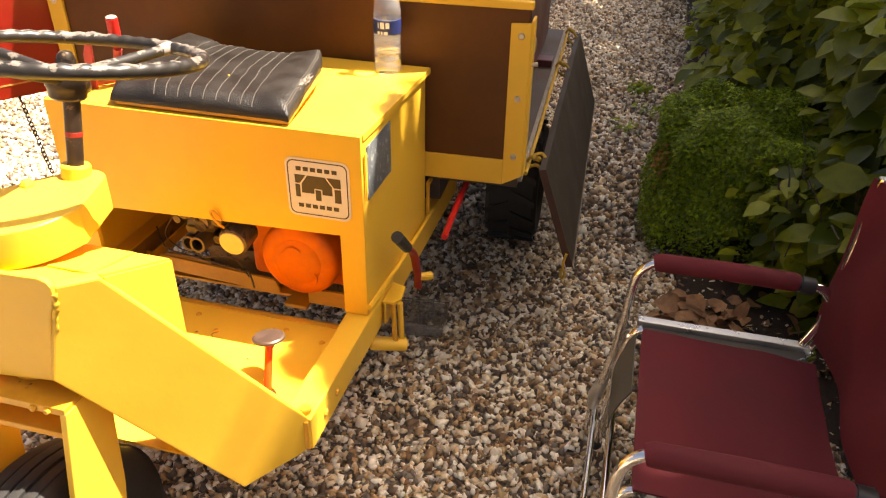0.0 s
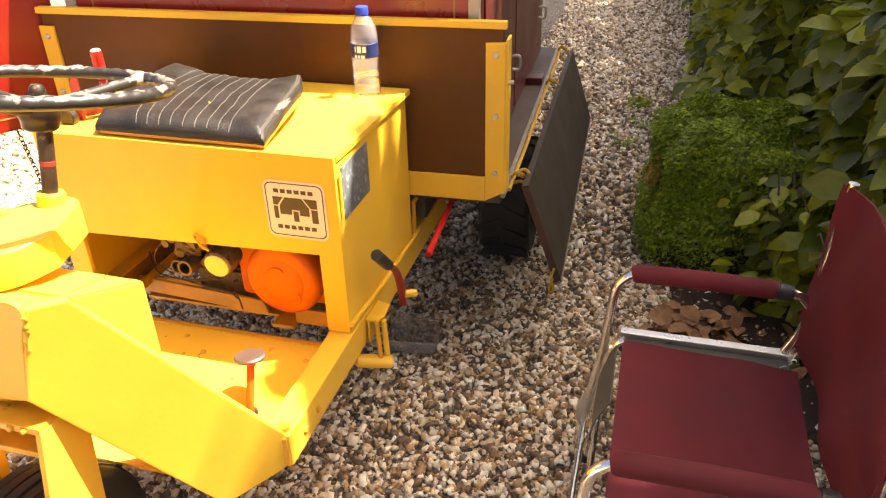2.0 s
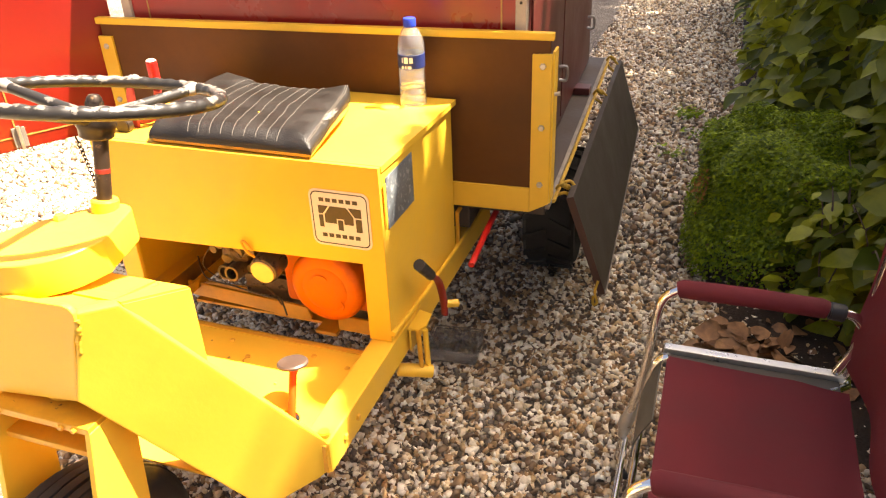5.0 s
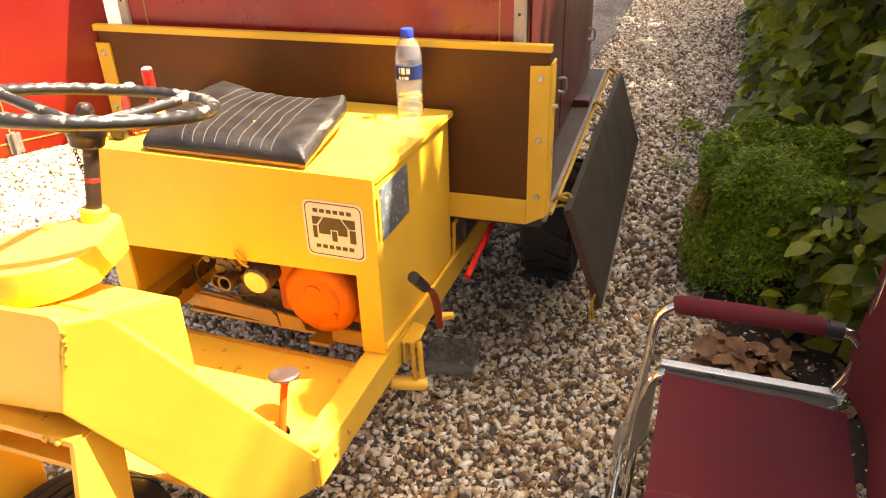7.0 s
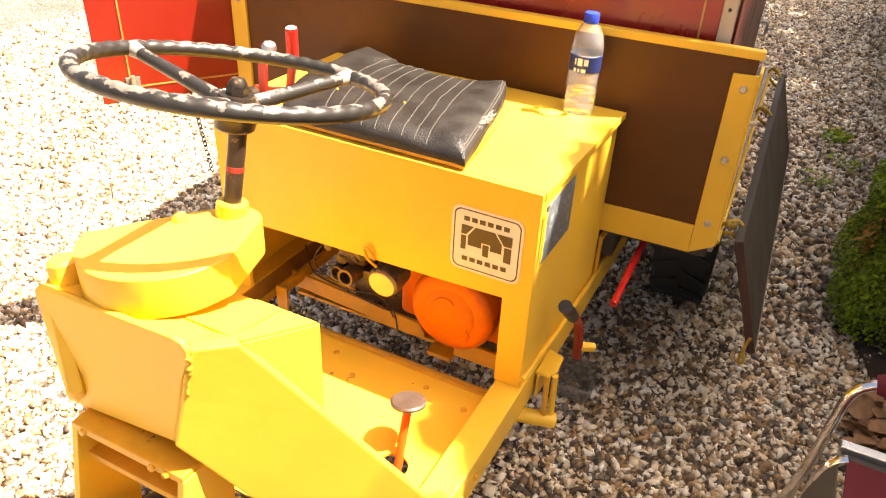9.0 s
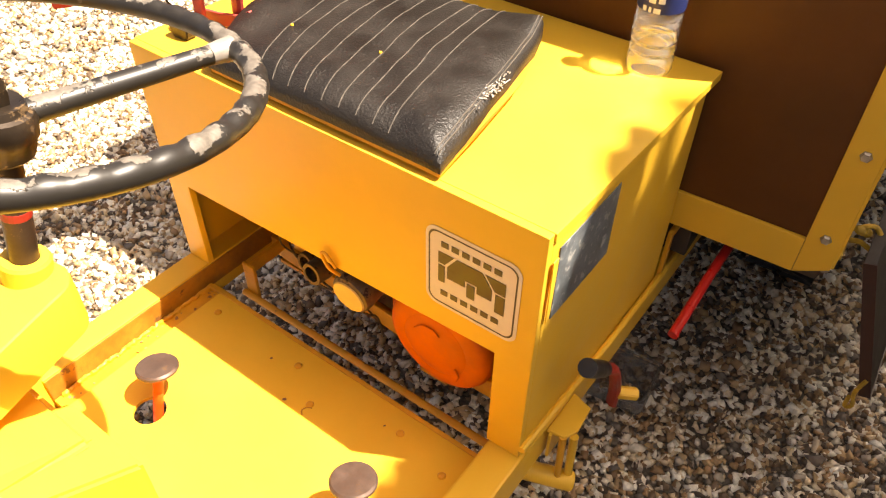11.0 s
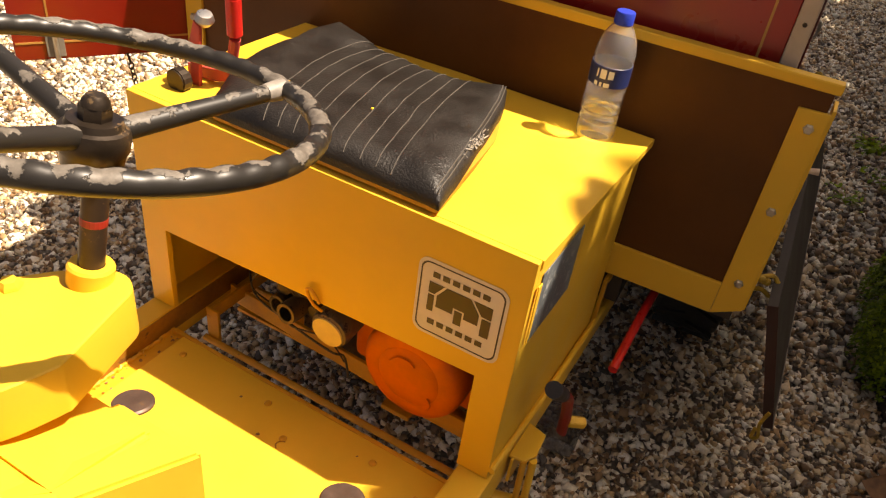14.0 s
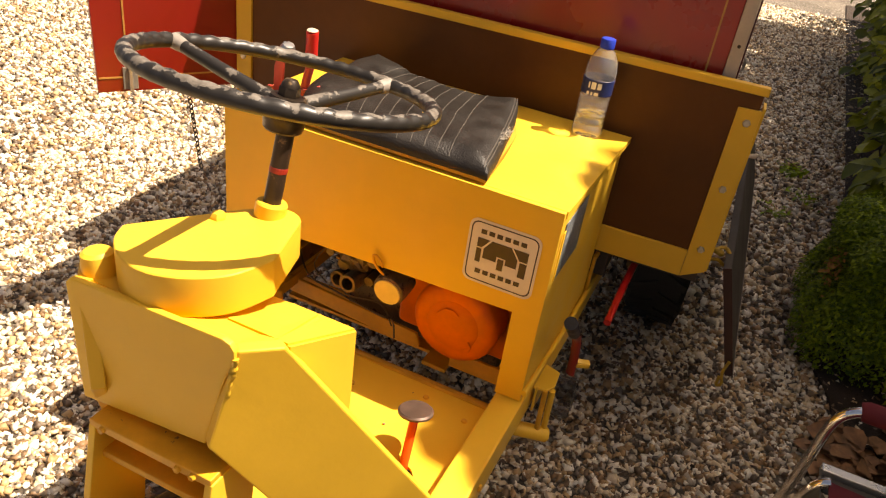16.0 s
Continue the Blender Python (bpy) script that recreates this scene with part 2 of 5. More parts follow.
DRY_LEAF = surface("dry_brown_leaf", (0.40, 0.20, 0.085), 0.7, vary=0.45, big=25, fine=200, bump=0.4, per="island")
DEAD_LEAF = surface("dead_hedge_leaf", (0.42, 0.21, 0.035), 0.7, vary=0.3, big=40, fine=200, bump=0.2, per="island")
PEBBLE = pebble_material()
GRAVEL = gravel_bed_material()
LAUREL = leaf_material("broad_shrub_leaf", (0.060, 0.090, 0.005), (0.430, 0.460, 0.026), 0.42, 0.42)
BOXLEAF = leaf_material("small_hedge_leaf", (0.060, 0.120, 0.001), (0.400, 0.520, 0.012), 0.5, 0.40)
CLEAR = glass("clear_bottle_plastic", (0.985, 0.98, 0.97), 1.40, 0.03)
CLEAR.node_tree.nodes["Principled BSDF"].inputs["Transmission Weight"].default_value = 0.955
WATER = glass("water", (0.98, 0.99, 1.0), 1.33)
TUB_CLEAR = glass("scuffed_clear_plastic", (0.70, 0.66, 0.60), 1.3, 0.12)
TUB_CLEAR.node_tree.nodes["Principled BSDF"].inputs["Transmission Weight"].default_value = 0.86
CAP_BLUE = surface("blue_bottle_cap", (0.02, 0.05, 0.45), 0.35, vary=0.08, big=50)
LABEL_BLUE = surface("navy_bottle_label", (0.018, 0.028, 0.11), 0.35, vary=0.1, big=50)
LABEL_WHITE = surface("pale_label_print", (0.75, 0.75, 0.72), 0.4, vary=0.08, big=60)


# ---------------------------------------------------------------- builders
def part(name, bm, material, parent=None, label="", smooth=False):
    """Links a bmesh as one mesh object, under a thing or a part."""
    me = bpy.data.meshes.new(name)
    bmesh.ops.recalc_face_normals(bm, faces=bm.faces)
    bm.to_mesh(me)
    bm.free()
    for mt in (material if isinstance(material, (list, tuple)) else [material]):
        me.materials.append(mt)
    if smooth:
        me.polygons.foreach_set("use_smooth", [True] * len(me.polygons))
        me.set_sharp_from_angle(angle=radians(38 if smooth is True else smooth))
    ob = new(name, me)
    if parent:
        ob.parent = parent
    if label:
        ob["label"] = label
    return ob


def thing(name, label, category, at=(0, 0, 0), turn=0.0, group="", kind=""):
    ob = new(name)
    ob.empty_display_size = 0.1
    ob.matrix_world = pose(*at, 0, 0, turn)
    return tagged(ob, label, category, group, kind)


def bm_box(x0, x1, y0, y1, z0, z1, bevel=0.002, seg=2, bm=None):
    own = bmesh.new()
    bmesh.ops.create_cube(own, size=1.0, matrix=Matrix.Translation(((x0 + x1) / 2, (y0 + y1) / 2, (z0 + z1) / 2)) @ Matrix.Diagonal((x1 - x0, y1 - y0, z1 - z0, 1)))
    if bevel:
        bmesh.ops.bevel(own, geom=list(own.edges), offset=bevel, segments=seg, profile=0.6, affect='EDGES')
    return join(bm, own)


def join(bm, own):
    if bm is None:
        return own
    me = bpy.data.meshes.new("tmp")
    own.to_mesh(me)
    bm.from_mesh(me)
    bpy.data.meshes.remove(me)
    own.free()
    return bm


def bm_prism(pts, lift, bevel=0.002, seg=2, bm=None):
    """A flat polygon (list of 3D points) pushed along the vector lift."""
    own = bmesh.new()
    f = own.faces.new([own.verts.new(p) for p in pts])
    r = bmesh.ops.extrude_face_region(own, geom=[f])
    bmesh.ops.translate(own, verts=[v for v in r["geom"] if isinstance(v, bmesh.types.BMVert)], vec=Vector(lift))
    bmesh.ops.recalc_face_normals(own, faces=own.faces)
    if bevel:
        bmesh.ops.bevel(own, geom=[e for e in own.edges if e.calc_face_angle(0) > 0.35], offset=bevel, segments=seg, profile=0.6, affect='EDGES')
    return join(bm, own)


def bm_cyl(a, b, r0, r1=None, n=20, bevel=0.0, bm=None, cap=True):
    a, b = Vector(a), Vector(b)
    r1 = r0 if r1 is None else r1
    own = bmesh.new()
    m = Matrix.Translation((a + b) / 2) @ (b - a).to_track_quat('Z', 'Y').to_matrix().to_4x4()
    bmesh.ops.create_cone(own, cap_ends=cap, segments=n, radius1=r0, radius2=r1, depth=(b - a).length, matrix=m)
    if bevel:
        bmesh.ops.bevel(own, geom=[e for e in own.edges if e.calc_face_angle(0) > 0.8], offset=bevel, segments=2, affect='EDGES')
    return join(bm, own)


def smooth_line(pts, steps=6, closed=False):
    """Catmull-Rom curve through the points."""
    p = [Vector(q) for q in pts]
    n = len(p)
    out = []
    for i in range(n if closed else n - 1):
        g = (lambda k: p[k % n]) if closed else (lambda k: p[min(max(k, 0), n - 1)])
        a, b, c, d = g(i - 1), g(i), g(i + 1), g(i + 2)
        for s in range(steps):
            t = s / steps
            out.append(0.5 * ((2 * b) + (c - a) * t + (2 * a - 5 * b + 4 * c - d) * t * t + (3 * b - a - 3 * c + d) * t ** 3))
    if not closed:
        out.append(p[-1])
    return out


def bm_tube(pts, r, n=10, closed=False, bm=None, flat=1.0):
    """A round tube along a line of points; r may be a list."""
    own = bmesh.new()
    pts = [Vector(q) for q in pts]
    k = len(pts)
    rr = r if isinstance(r, (list, tuple)) else [r] * k
    up = Vector((0.13, 0.21, 0.97)).normalized()
    rings = []
    for i, q in enumerate(pts):
        d = (pts[(i + 1) % k] - pts[i - 1]) if closed else (pts[min(i + 1, k - 1)] - pts[max(i - 1, 0)])
        d.normalize()
        side = d.cross(up)
        if side.length < 0.05:
            side = d.cross(Vector((1, 0, 0)))
        side.normalize()
        top = side.cross(d).normalized()
        rings.append([own.verts.new(q + (side * math.cos(a) + top * math.sin(a) * flat) * rr[i]) for a in (2 * math.pi * j / n for j in range(n))])
    for i in range(k if closed else k - 1):
        a, b = rings[i], rings[(i + 1) % k]
        for j in range(n):
            own.faces.new((a[j], a[(j + 1) % n], b[(j + 1) % n], b[j]))
    if not closed:
        own.faces.new(rings[0][::-1])
        own.faces.new(rings[-1])
    return join(bm, own)


def bm_lathe(profile, at=(0, 0, 0), axis=(0, 0, 1), n=32, bm=None):
    """Turns (radius, height) pairs about an axis."""
    own = bmesh.new()
    m = Matrix.Translation(at) @ Vector(axis).to_track_quat('Z', 'Y').to_matrix().to_4x4()
    rings = []
    for r, h in profile:
        if r < 1e-5:
            rings.append([own.verts.new(m @ Vector((0, 0, h)))])
        else:
            rings.append([own.verts.new(m @ Vector((r * math.cos(a), r * math.sin(a), h))) for a in (2 * math.pi * j / n for j in range(n))])
    for a, b in zip(rings, rings[1:]):
        for j in range(n):
            q = [a[j % len(a)], a[(j + 1) % len(a)], b[(j + 1) % len(b)], b[j % len(b)]]
            q = list(dict.fromkeys(q))
            if len(q) > 2:
                own.faces.new(q)
    return join(bm, own)


def bm_bolt(at, axis, r=0.008, h=0.005, bm=None):
    return bm_lathe([(0, h), (r * 0.75, h), (r, h * 0.5), (r, 0), (0, 0)], at, axis, 6, bm)


# ---------------------------------------------------------------- ground
gb = bmesh.new()
bmesh.ops.create_grid(gb, x_segments=2, y_segments=2, size=60)
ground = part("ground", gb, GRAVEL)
tagged(ground, "pale flint gravel drive of small angular stones", "ground", kind="structure")


def pebbles(name, areas, per_m2, size, seed):
    """Loose stones as joined low-poly lumps, thrown over rectangles of ground."""
    rng = np.random.default_rng(seed)
    base = np.array([(-1, -1, -1), (1, -0.8, -1), (0.9, 1, -1), (-0.8, 0.9, -1), (-0.7, -0.75, 1), (0.8, -0.6, 1), (0.6, 0.8, 1), (-0.85, 0.6, 1)]) * 0.80
    tri = np.array([(0, 2, 1), (0, 3, 2), (4, 5, 6), (4, 6, 7), (0, 1, 5), (0, 5, 4), (1, 2, 6), (1, 6, 5), (2, 3, 7), (2, 7, 6), (3, 0, 4), (3, 4, 7)])
    xy = []
    for x0, x1, y0, y1 in areas:
        n = int((x1 - x0) * (y1 - y0) * per_m2)
        xy.append(np.column_stack([rng.uniform(x0, x1, n), rng.uniform(y0, y1, n)]))
    xy = np.vstack(xy)
    n = len(xy)
    s = size * np.exp(rng.normal(0, 0.20, (n, 1)))
    dims = s * np.column_stack([rng.uniform(0.8, 1.35, n), rng.uniform(0.55, 1.0, n), rng.uniform(0.35, 0.75, n)])
    q = rng.normal(size=(n, 4)) * np.array([1, 0.45, 0.45, 1])
    q /= np.linalg.norm(q, axis=1)[:, None]
    w, x, y, z = q.T
    rot = np.stack([1 - 2 * (y * y + z * z), 2 * (x * y - z * w), 2 * (x * z + y * w), 2 * (x * y + z * w), 1 - 2 * (x * x + z * z), 2 * (y * z - x * w),
                    2 * (x * z - y * w), 2 * (y * z + x * w), 1 - 2 * (x * x + y * y)], axis=1).reshape(n, 3, 3)
    pts = base[None] + rng.normal(0, 0.24, (n, len(base), 3))
    pts = np.einsum('nij,nkj->nki', rot, pts * dims[:, None, :])
    pts[:, :, :2] += xy[:, None, :]
    pts[:, :, 2] += (dims[:, 2] * rng.uniform(0.0, 0.9, n))[:, None]
    me = bpy.data.meshes.new(name)
    v = pts.reshape(-1, 3)
    f = (tri[None] + (np.arange(n) * len(base))[:, None, None]).reshape(-1, 3)
    me.vertices.add(len(v))
    me.vertices.foreach_set("co", v.ravel())
    me.loops.add(f.size)
    me.loops.foreach_set("vertex_index", f.ravel())
    me.polygons.add(len(f))
    me.polygons.foreach_set("loop_start", np.arange(0, f.size, 3))
    me.polygons.foreach_set("loop_total", np.full(len(f), 3))
    me.update()
    me.validate()
    me.materials.append(PEBBLE)
    return new(name, me)


near_stones = pebbles("gravel", [(-0.95, 1.25, -0.85, 1.25), (-2.3, -0.95, -0.6, 1.3)], 8200, 0.0103, 3)
tagged(near_stones, "loose pale and brown flint gravel stones", "gravel", kind="stuff")
far_stones = pebbles("gravel", [(-0.2, 1.0, 1.25, 8.0), (-4.2, -2.3, -0.6, 3.4), (-2.3, -1.0, 1.3, 4.0), (-2.0, 0.9, -2.4, -0.85)], 4000, 0.0122, 4)
tagged(far_stones, "loose pale flint gravel along the drive", "gravel", kind="stuff")

# ---------------------------------------------------------------- ride-on truck
truck = thing("ride_on_truck", "yellow hand-built ride-on three-wheeled motor truck on gravel", "truck")
MID = -0.352


def mirror_x(p):
    return (2 * MID - p[0], p[1], p[2])


# frame
part("side_rail", bm_box(-0.052, 0.006, -0.335, 0.80, 0.368, 0.445, 0.004), YELLOW, truck)
rail = part("side_rail", bm_box(-0.722, -0.672, -0.335, 0.80, 0.368, 0.445, 0.003), YELLOW, truck)
# inner face in a darker, browner yellow than the rail
part("rail_face", bm_box(-0.6718, -0.6695, -0.334, 0.79, 0.395, 0.4425, 0.0008), BROWN_YELLOW, rail, "darker brown-yellow inner face")
part("ledge", bm_box(-0.6690, -0.610, -0.334, 0.0, 0.3885, 0.3970, 0.001), YELLOW_WORN, rail, "dirty ledge along the floor")
part("cross_member", bm_box(-0.667, -0.05, 0.70, 0.75, 0.37, 0.44, 0.004), YELLOW, truck)
for y0 in (0.15, 0.37):
    bm = bm_box(-0.655, -0.05, y0, y0 + 0.045, 0.345, 0.353, 0.001)
    bm_box(-0.655, -0.05, y0 + 0.039, y0 + 0.045, 0.353, 0.39, 0.001, bm=bm)
    part("engine_bearer", bm, YELLOW_WORN, truck)
HOLES = ((-0.524, -0.256, 0.026), (-0.135, -0.262, 0.030))


def floor_plate():
    bm = bmesh.new()
    outer = [(-0.634, -0.016), (-0.634, -0.34), (-0.57, -0.44), (-0.135, -0.44), (-0.052, -0.34), (-0.052, -0.016)]
    edges = []
    rings = [outer] + [[(cx + r * math.cos(a), cy + r * math.sin(a)) for a in (2 * math.pi * i / 24 for i in range(24))] for cx, cy, r in HOLES]
    for ring in rings:
        vs = [bm.verts.new((x, y, 0.405)) for x, y in ring]
        edges += [bm.edges.new((vs[i], vs[(i + 1) % len(vs)])) for i in range(len(vs))]
    bmesh.ops.triangle_fill(bm, use_beauty=True, edges=edges)
    r = bmesh.ops.extrude_face_region(bm, geom=list(bm.faces))
    bmesh.ops.translate(bm, verts=[v for v in r["geom"] if isinstance(v, bmesh.types.BMVert)], vec=(0, 0, -0.006))
    return bm


floor = part("floor_plate", floor_plate(), YELLOW, truck)
for x, y in ((-0.40, -0.05), (-0.18, -0.05), (-0.33, -0.095), (-0.60, -0.05), (-0.085, -0.07)):
    part("rivet", bm_lathe([(0, 0.004), (0.005, 0.003), (0.007, 0)], (x, y, 0.405), n=10), YELLOW_WORN, floor)
part("floor_strip", bm_box(-0.666, -0.052, -0.0155, -0.008, 0.392, 0.4065, 0.001), YELLOW_WORN, truck)
part("cross_rod", bm_cyl((-0.632, 0.036, 0.368), (-0.0525, 0.036, 0.368), 0.0068, n=14), YELLOW_WORN, truck)
rodb = part("rod_bracket", bm_box(-0.632, -0.602, 0.0432, 0.0500, 0.355, 0.440, 0.002), YELLOW_WORN, truck)
part("rod_hanger", bm_box(-0.0580, -0.0522, 0.022, 0.050, 0.355, 0.400, 0.0015), YELLOW_WORN, truck)
part("bracket_arm", bm_box(-0.632, -0.625, 0.0505, 0.30, 0.402, 0.430, 0.0015), YELLOW_WORN, rodb)

# seat box
W0, W1, DEEP, TOPZ = -0.721, 0.0, 0.462, 0.87
OX0, OX1, OZ, LZ = -0.668, -0.055, 0.648, 0.446


def lid_rise(y):
    return 0.006 - 0.022 * y


def raised(bm):
    """Lifts what stands above the seam to the slope of the lid."""
    for v in bm.verts:
        if v.co.z > 0.8:
            v.co.z += lid_rise(v.co.y)
    return bm


front = [(W0, 0, LZ), (OX0, 0, LZ), (OX0, 0, OZ - 0.022), (OX1, 0, OZ - 0.003), (OX1, 0, LZ), (W1, 0, LZ), (W1, 0, TOPZ - 0.0004), (W0, 0, TOPZ - 0.0004)]
box = part("seat_box", raised(bm_prism(front, (0, 0.012, 0), 0.0016)), YELLOW, truck)
part("side_panel", raised(bm_box(W1 - 0.006, W1 - 0.0005, 0.0125, DEEP, LZ, 0.852, 0.0015)), YELLOW, box)
part("side_panel", raised(bm_box(W0 + 0.0005, W0 + 0.006, 0.0125, DEEP, LZ, 0.852, 0.0015)), YELLOW, box)
part("back_panel", raised(bm_box(W0 + 0.007, W1 - 0.007, DEEP - 0.008, DEEP - 0.001, LZ, 0.852, 0.0015)), YELLOW, box)
lid = raised(bm_box(W0 - 0.001, W1 + 0.002, 0.0118, DEEP + 0.004, 0.8555, TOPZ, 0.0012, 2))
for v in lid.verts:
    if v.co.x > -0.1:
        v.co.x += 0.010 * max(0.0, v.co.y / DEEP)
    v.co.z += 0.005 * max(0.0, v.co.y / DEEP)
part("lid", lid, YELLOW, box)
# dark slab added behind the side gap, standing in for shade in the seam
part("seam_shade", raised(bm_box(W0 + 0.012, W1 - 0.010, 0.014, DEEP - 0.012, 0.846, 0.8553, 0.001, 1)), BLACK_METAL, box)
part("hinge_tab", bm_prism([(0.003, 0.010, 0.835), (0.003, 0.022, 0.835), (0.003, 0.020, 0.74), (0.003, 0.012, 0.73)], (0.002, 0, 0), 0.001), YELLOW, box)
part("corner_bead", bm_tube([(0.004, 0.0, 0.47), (0.006, 0.2, 0.455), (0.008, DEEP, 0.452), (0.008, 0.64, 0.45)], 0.006, 8), YELLOW, truck)

# sticker: plain shapes
SX, SZ, SH = -0.0960, 0.749, 0.062


def rounded(cx, cz, hw, hh, r, y, n=6):
    out = []
    for ax, az, s in ((hw - r, hh - r, 0), (-hw + r, hh - r, 1), (-hw + r, -hh + r, 2), (hw - r, -hh + r, 3)):
        for i in range(n + 1):
            a = math.pi / 2 * (s + i / n)
            out.append((cx + ax + r * math.cos(a), y, cz + az + r * math.sin(a)))
    return out


sticker = part("sticker", bm_prism(rounded(SX, SZ, 0.070, SH + 0.005, 0.017, -0.0006), (0, -0.0006, 0), 0), STICKER_CREAM, truck, "cream and brown rounded maker's sticker, corner scuffed")
ring_out, ring_in = rounded(SX, SZ, 0.0655, 0.0620, 0.014, -0.0016), rounded(SX, SZ, 0.0630, 0.0595, 0.0125, -0.0016)
bm = bmesh.new()
vo, vi = [bm.verts.new(p) for p in ring_out], [bm.verts.new(p) for p in ring_in]
for i in range(len(vo)):
    j = (i + 1) % len(vo)
    bm.faces.new((vo[i], vo[j], vi[j], vi[i]))
part("sticker_border", bm, STICKER_BROWN, sticker)


def sticker_shape(name, pts):
    part(name, bm_prism([(SX + x * 0.001, -0.0014, SZ + z * 0.001) for x, z in pts], (0, -0.0005, 0), 0), STICKER_BROWN, sticker)


sticker_shape("emblem_roof", [(-22, 29), (16, 29), (31, 8), (31, -11), (9, -11), (9, 1), (-9, 1), (-9, -11), (-36, -11), (-36, 9)])
sticker_shape("emblem_block", [(-50, 29), (-26, 29), (-40, 10), (-50, 10)])
sticker_shape("emblem_block", [(-50, 7), (-40, 7), (-40, -22), (-50, -22)])
sticker_shape("emblem_block", [(20, 29), (50, 29), (50, 8), (35, 8)])
sticker_shape("emblem_block", [(36, 5), (50, 5), (50, -26), (36, -26)])
sticker_shape("emblem_block", [(-6, -2), (6, -2), (6, -26), (-6, -26)])
for x0, zc in [(-46 + 15.6 * i, 43) for i in range(6)] + [(-46 + 15.6 * i, -41) for i in range(6)]:
    sticker_shape("print_bar", [(x0, zc - 4.5), (x0 + 11, zc - 4.5), (x0 + 11, zc + 4.5), (x0, zc + 4.5)])
part("data_plate", bm_box(0.0002, 0.0016, 0.030, 0.180, 0.722, 0.842, 0.0005, 1), DATA_PLATE, truck, "scuffed blue-grey metal data plate")

# engine in the box
engine = part("engine_block", bm_box(-0.50, -0.10, 0.17, 0.36, 0.36, 0.56, 0.012, 3), ENGINE_GREY, truck)
bm = bm_lathe([(0.0, -0.050), (0.040, -0.049), (0.0560, -0.0475), (0.0575, -0.0465), (0.0590, -0.0470), (0.078, -0.044), (0.089, -0.039), (0.094, -0.030), (0.094, 0.03), (0.085, 0.05), (0, 0.05)], (-0.180, 0.084, 0.534), (0, 1, 0.0), 40)
part("starter_cowl", bm, ORANGE, engine, "round orange recoil starter cover", smooth=True)
bm = bm_tube(smooth_line([(-0.214, 0.0325, 0.556), (-0.199, 0.032, 0.571), (-0.179, 0.032, 0.573), (-0.169, 0.0325, 0.564)]), 0.0016, 8)
part("starter_grip", bm, ORANGE, engine, smooth=True)
part("starter_clip", bm_tube(smooth_line([(-0.139, 0.0335, 0.511), (-0.132, 0.033, 0.499), (-0.136, 0.033, 0.486)]), 0.0018, 8), ORANGE, engine, smooth=True)
part("fan_housing", bm_box(-0.345, -0.065, 0.125, 0.20, 0.42, 0.64, 0.018, 3), ORANGE, engine, "orange fan housing")
gauge = part("filter_canister", bm_lathe([(0, -0.028), (0.027, -0.028), (0.034, -0.024), (0.036, -0.018), (0.036, 0.03), (0.02, 0.045), (0, 0.045)], (-0.320, 0.033, 0.581), (0.0, 1.0, 0.12), 28), ENGINE_GREY, engine, smooth=True)
part("dial_face", bm_lathe([(0, -0.0300), (0.0290, -0.0300), (0.0300, -0.0275), (0, -0.0275)], (-0.320, 0.033, 0.581), (0.0, 1.0, 0.12), 28), DIAL, gauge)
bm = bm_lathe([(0, -0.04), (0.022, -0.04), (0.026, -0.03), (0.022, -0.02), (0.03, -0.01), (0.03, 0.03), (0, 0.03)], (-0.425, 0.10, 0.585), (0.1, 1, 0), 18)
bm_lathe([(0.014, -0.055), (0.020, -0.055), (0.021, -0.03), (0.018, 0.02), (0, 0.02)], (-0.425, 0.085, 0.535), (0.05, 1, -0.1), 18, bm)
for dx, dz, r in ((-0.05, 0.03, 0.016), (0.035, 0.02, 0.013), (-0.035, -0.01, 0.014), (0.03, -0.03, 0.011), (-0.07, 0.01, 0.010), (0.0, 0.05, 0.012)):
    part("pipe_stub", bm_cyl((-0.425 + dx, 0.065, 0.57 + dz), (-0.425 + dx, 0.15, 0.57 + dz), r, r * 0.85, 12), ENGINE_GREY, engine, smooth=True)
part("carburettor", bm, ENGINE_GREY, engine, "grimy alloy carburettor with pipes", smooth=True)
for pts in ([(-0.47, 0.07, 0.55), (-0.44, 0.05, 0.50), (-0.36, 0.06, 0.50), (-0.34, 0.09, 0.43)], [(-0.39, 0.05, 0.60), (-0.36, 0.03, 0.63), (-0.33, 0.05, 0.60)],
            [(-0.50, 0.10, 0.60), (-0.53, 0.06, 0.54), (-0.52, 0.10, 0.47)]):
    part("control_cable", bm_tube(smooth_line(pts), 0.0017, 6), ENGINE_GREY, engine)
part("front_channel", bm_prism([(-0.666, 0.145, 0.372), (-0.290, 0.125, 0.366), (-0.280, 0.125, 0.376), (-0.292, 0.125, 0.407), (-0.666, 0.145, 0.414)], (0, 0.008, 0), 0.002), YELLOW_WORN, engine)
part("front_channel", bm_box(-0.20, -0.06, 0.116, 0.124, 0.362, 0.405, 0.002), YELLOW_WORN, engine)
for k in range(9):
    part("cooling_fin", bm_box(-0.52, -0.30, 0.150, 0.360, 0.462 + 0.014 * k, 0.466 + 0.014 * k, 0.001, 1), ENGINE_GREY, engine)
bm = bmesh.new()
bmesh.ops.create_icosphere(bm, subdivisions=3, radius=0.042, matrix=Matrix.Translation((-0.432, 0.085, 0.585)) @ Matrix.Diagonal((1.0, 0.7, 0.95, 1)))
for v in bm.verts:
    v.co += Vector((noise.noise(v.co * 60), noise.noise(v.co * 60 + Vector((9, 0, 0))), noise.noise(v.co * 60 + Vector((0, 9, 0))))) * 0.012
part("carburettor_body", bm, ENGINE_GREY, engine)
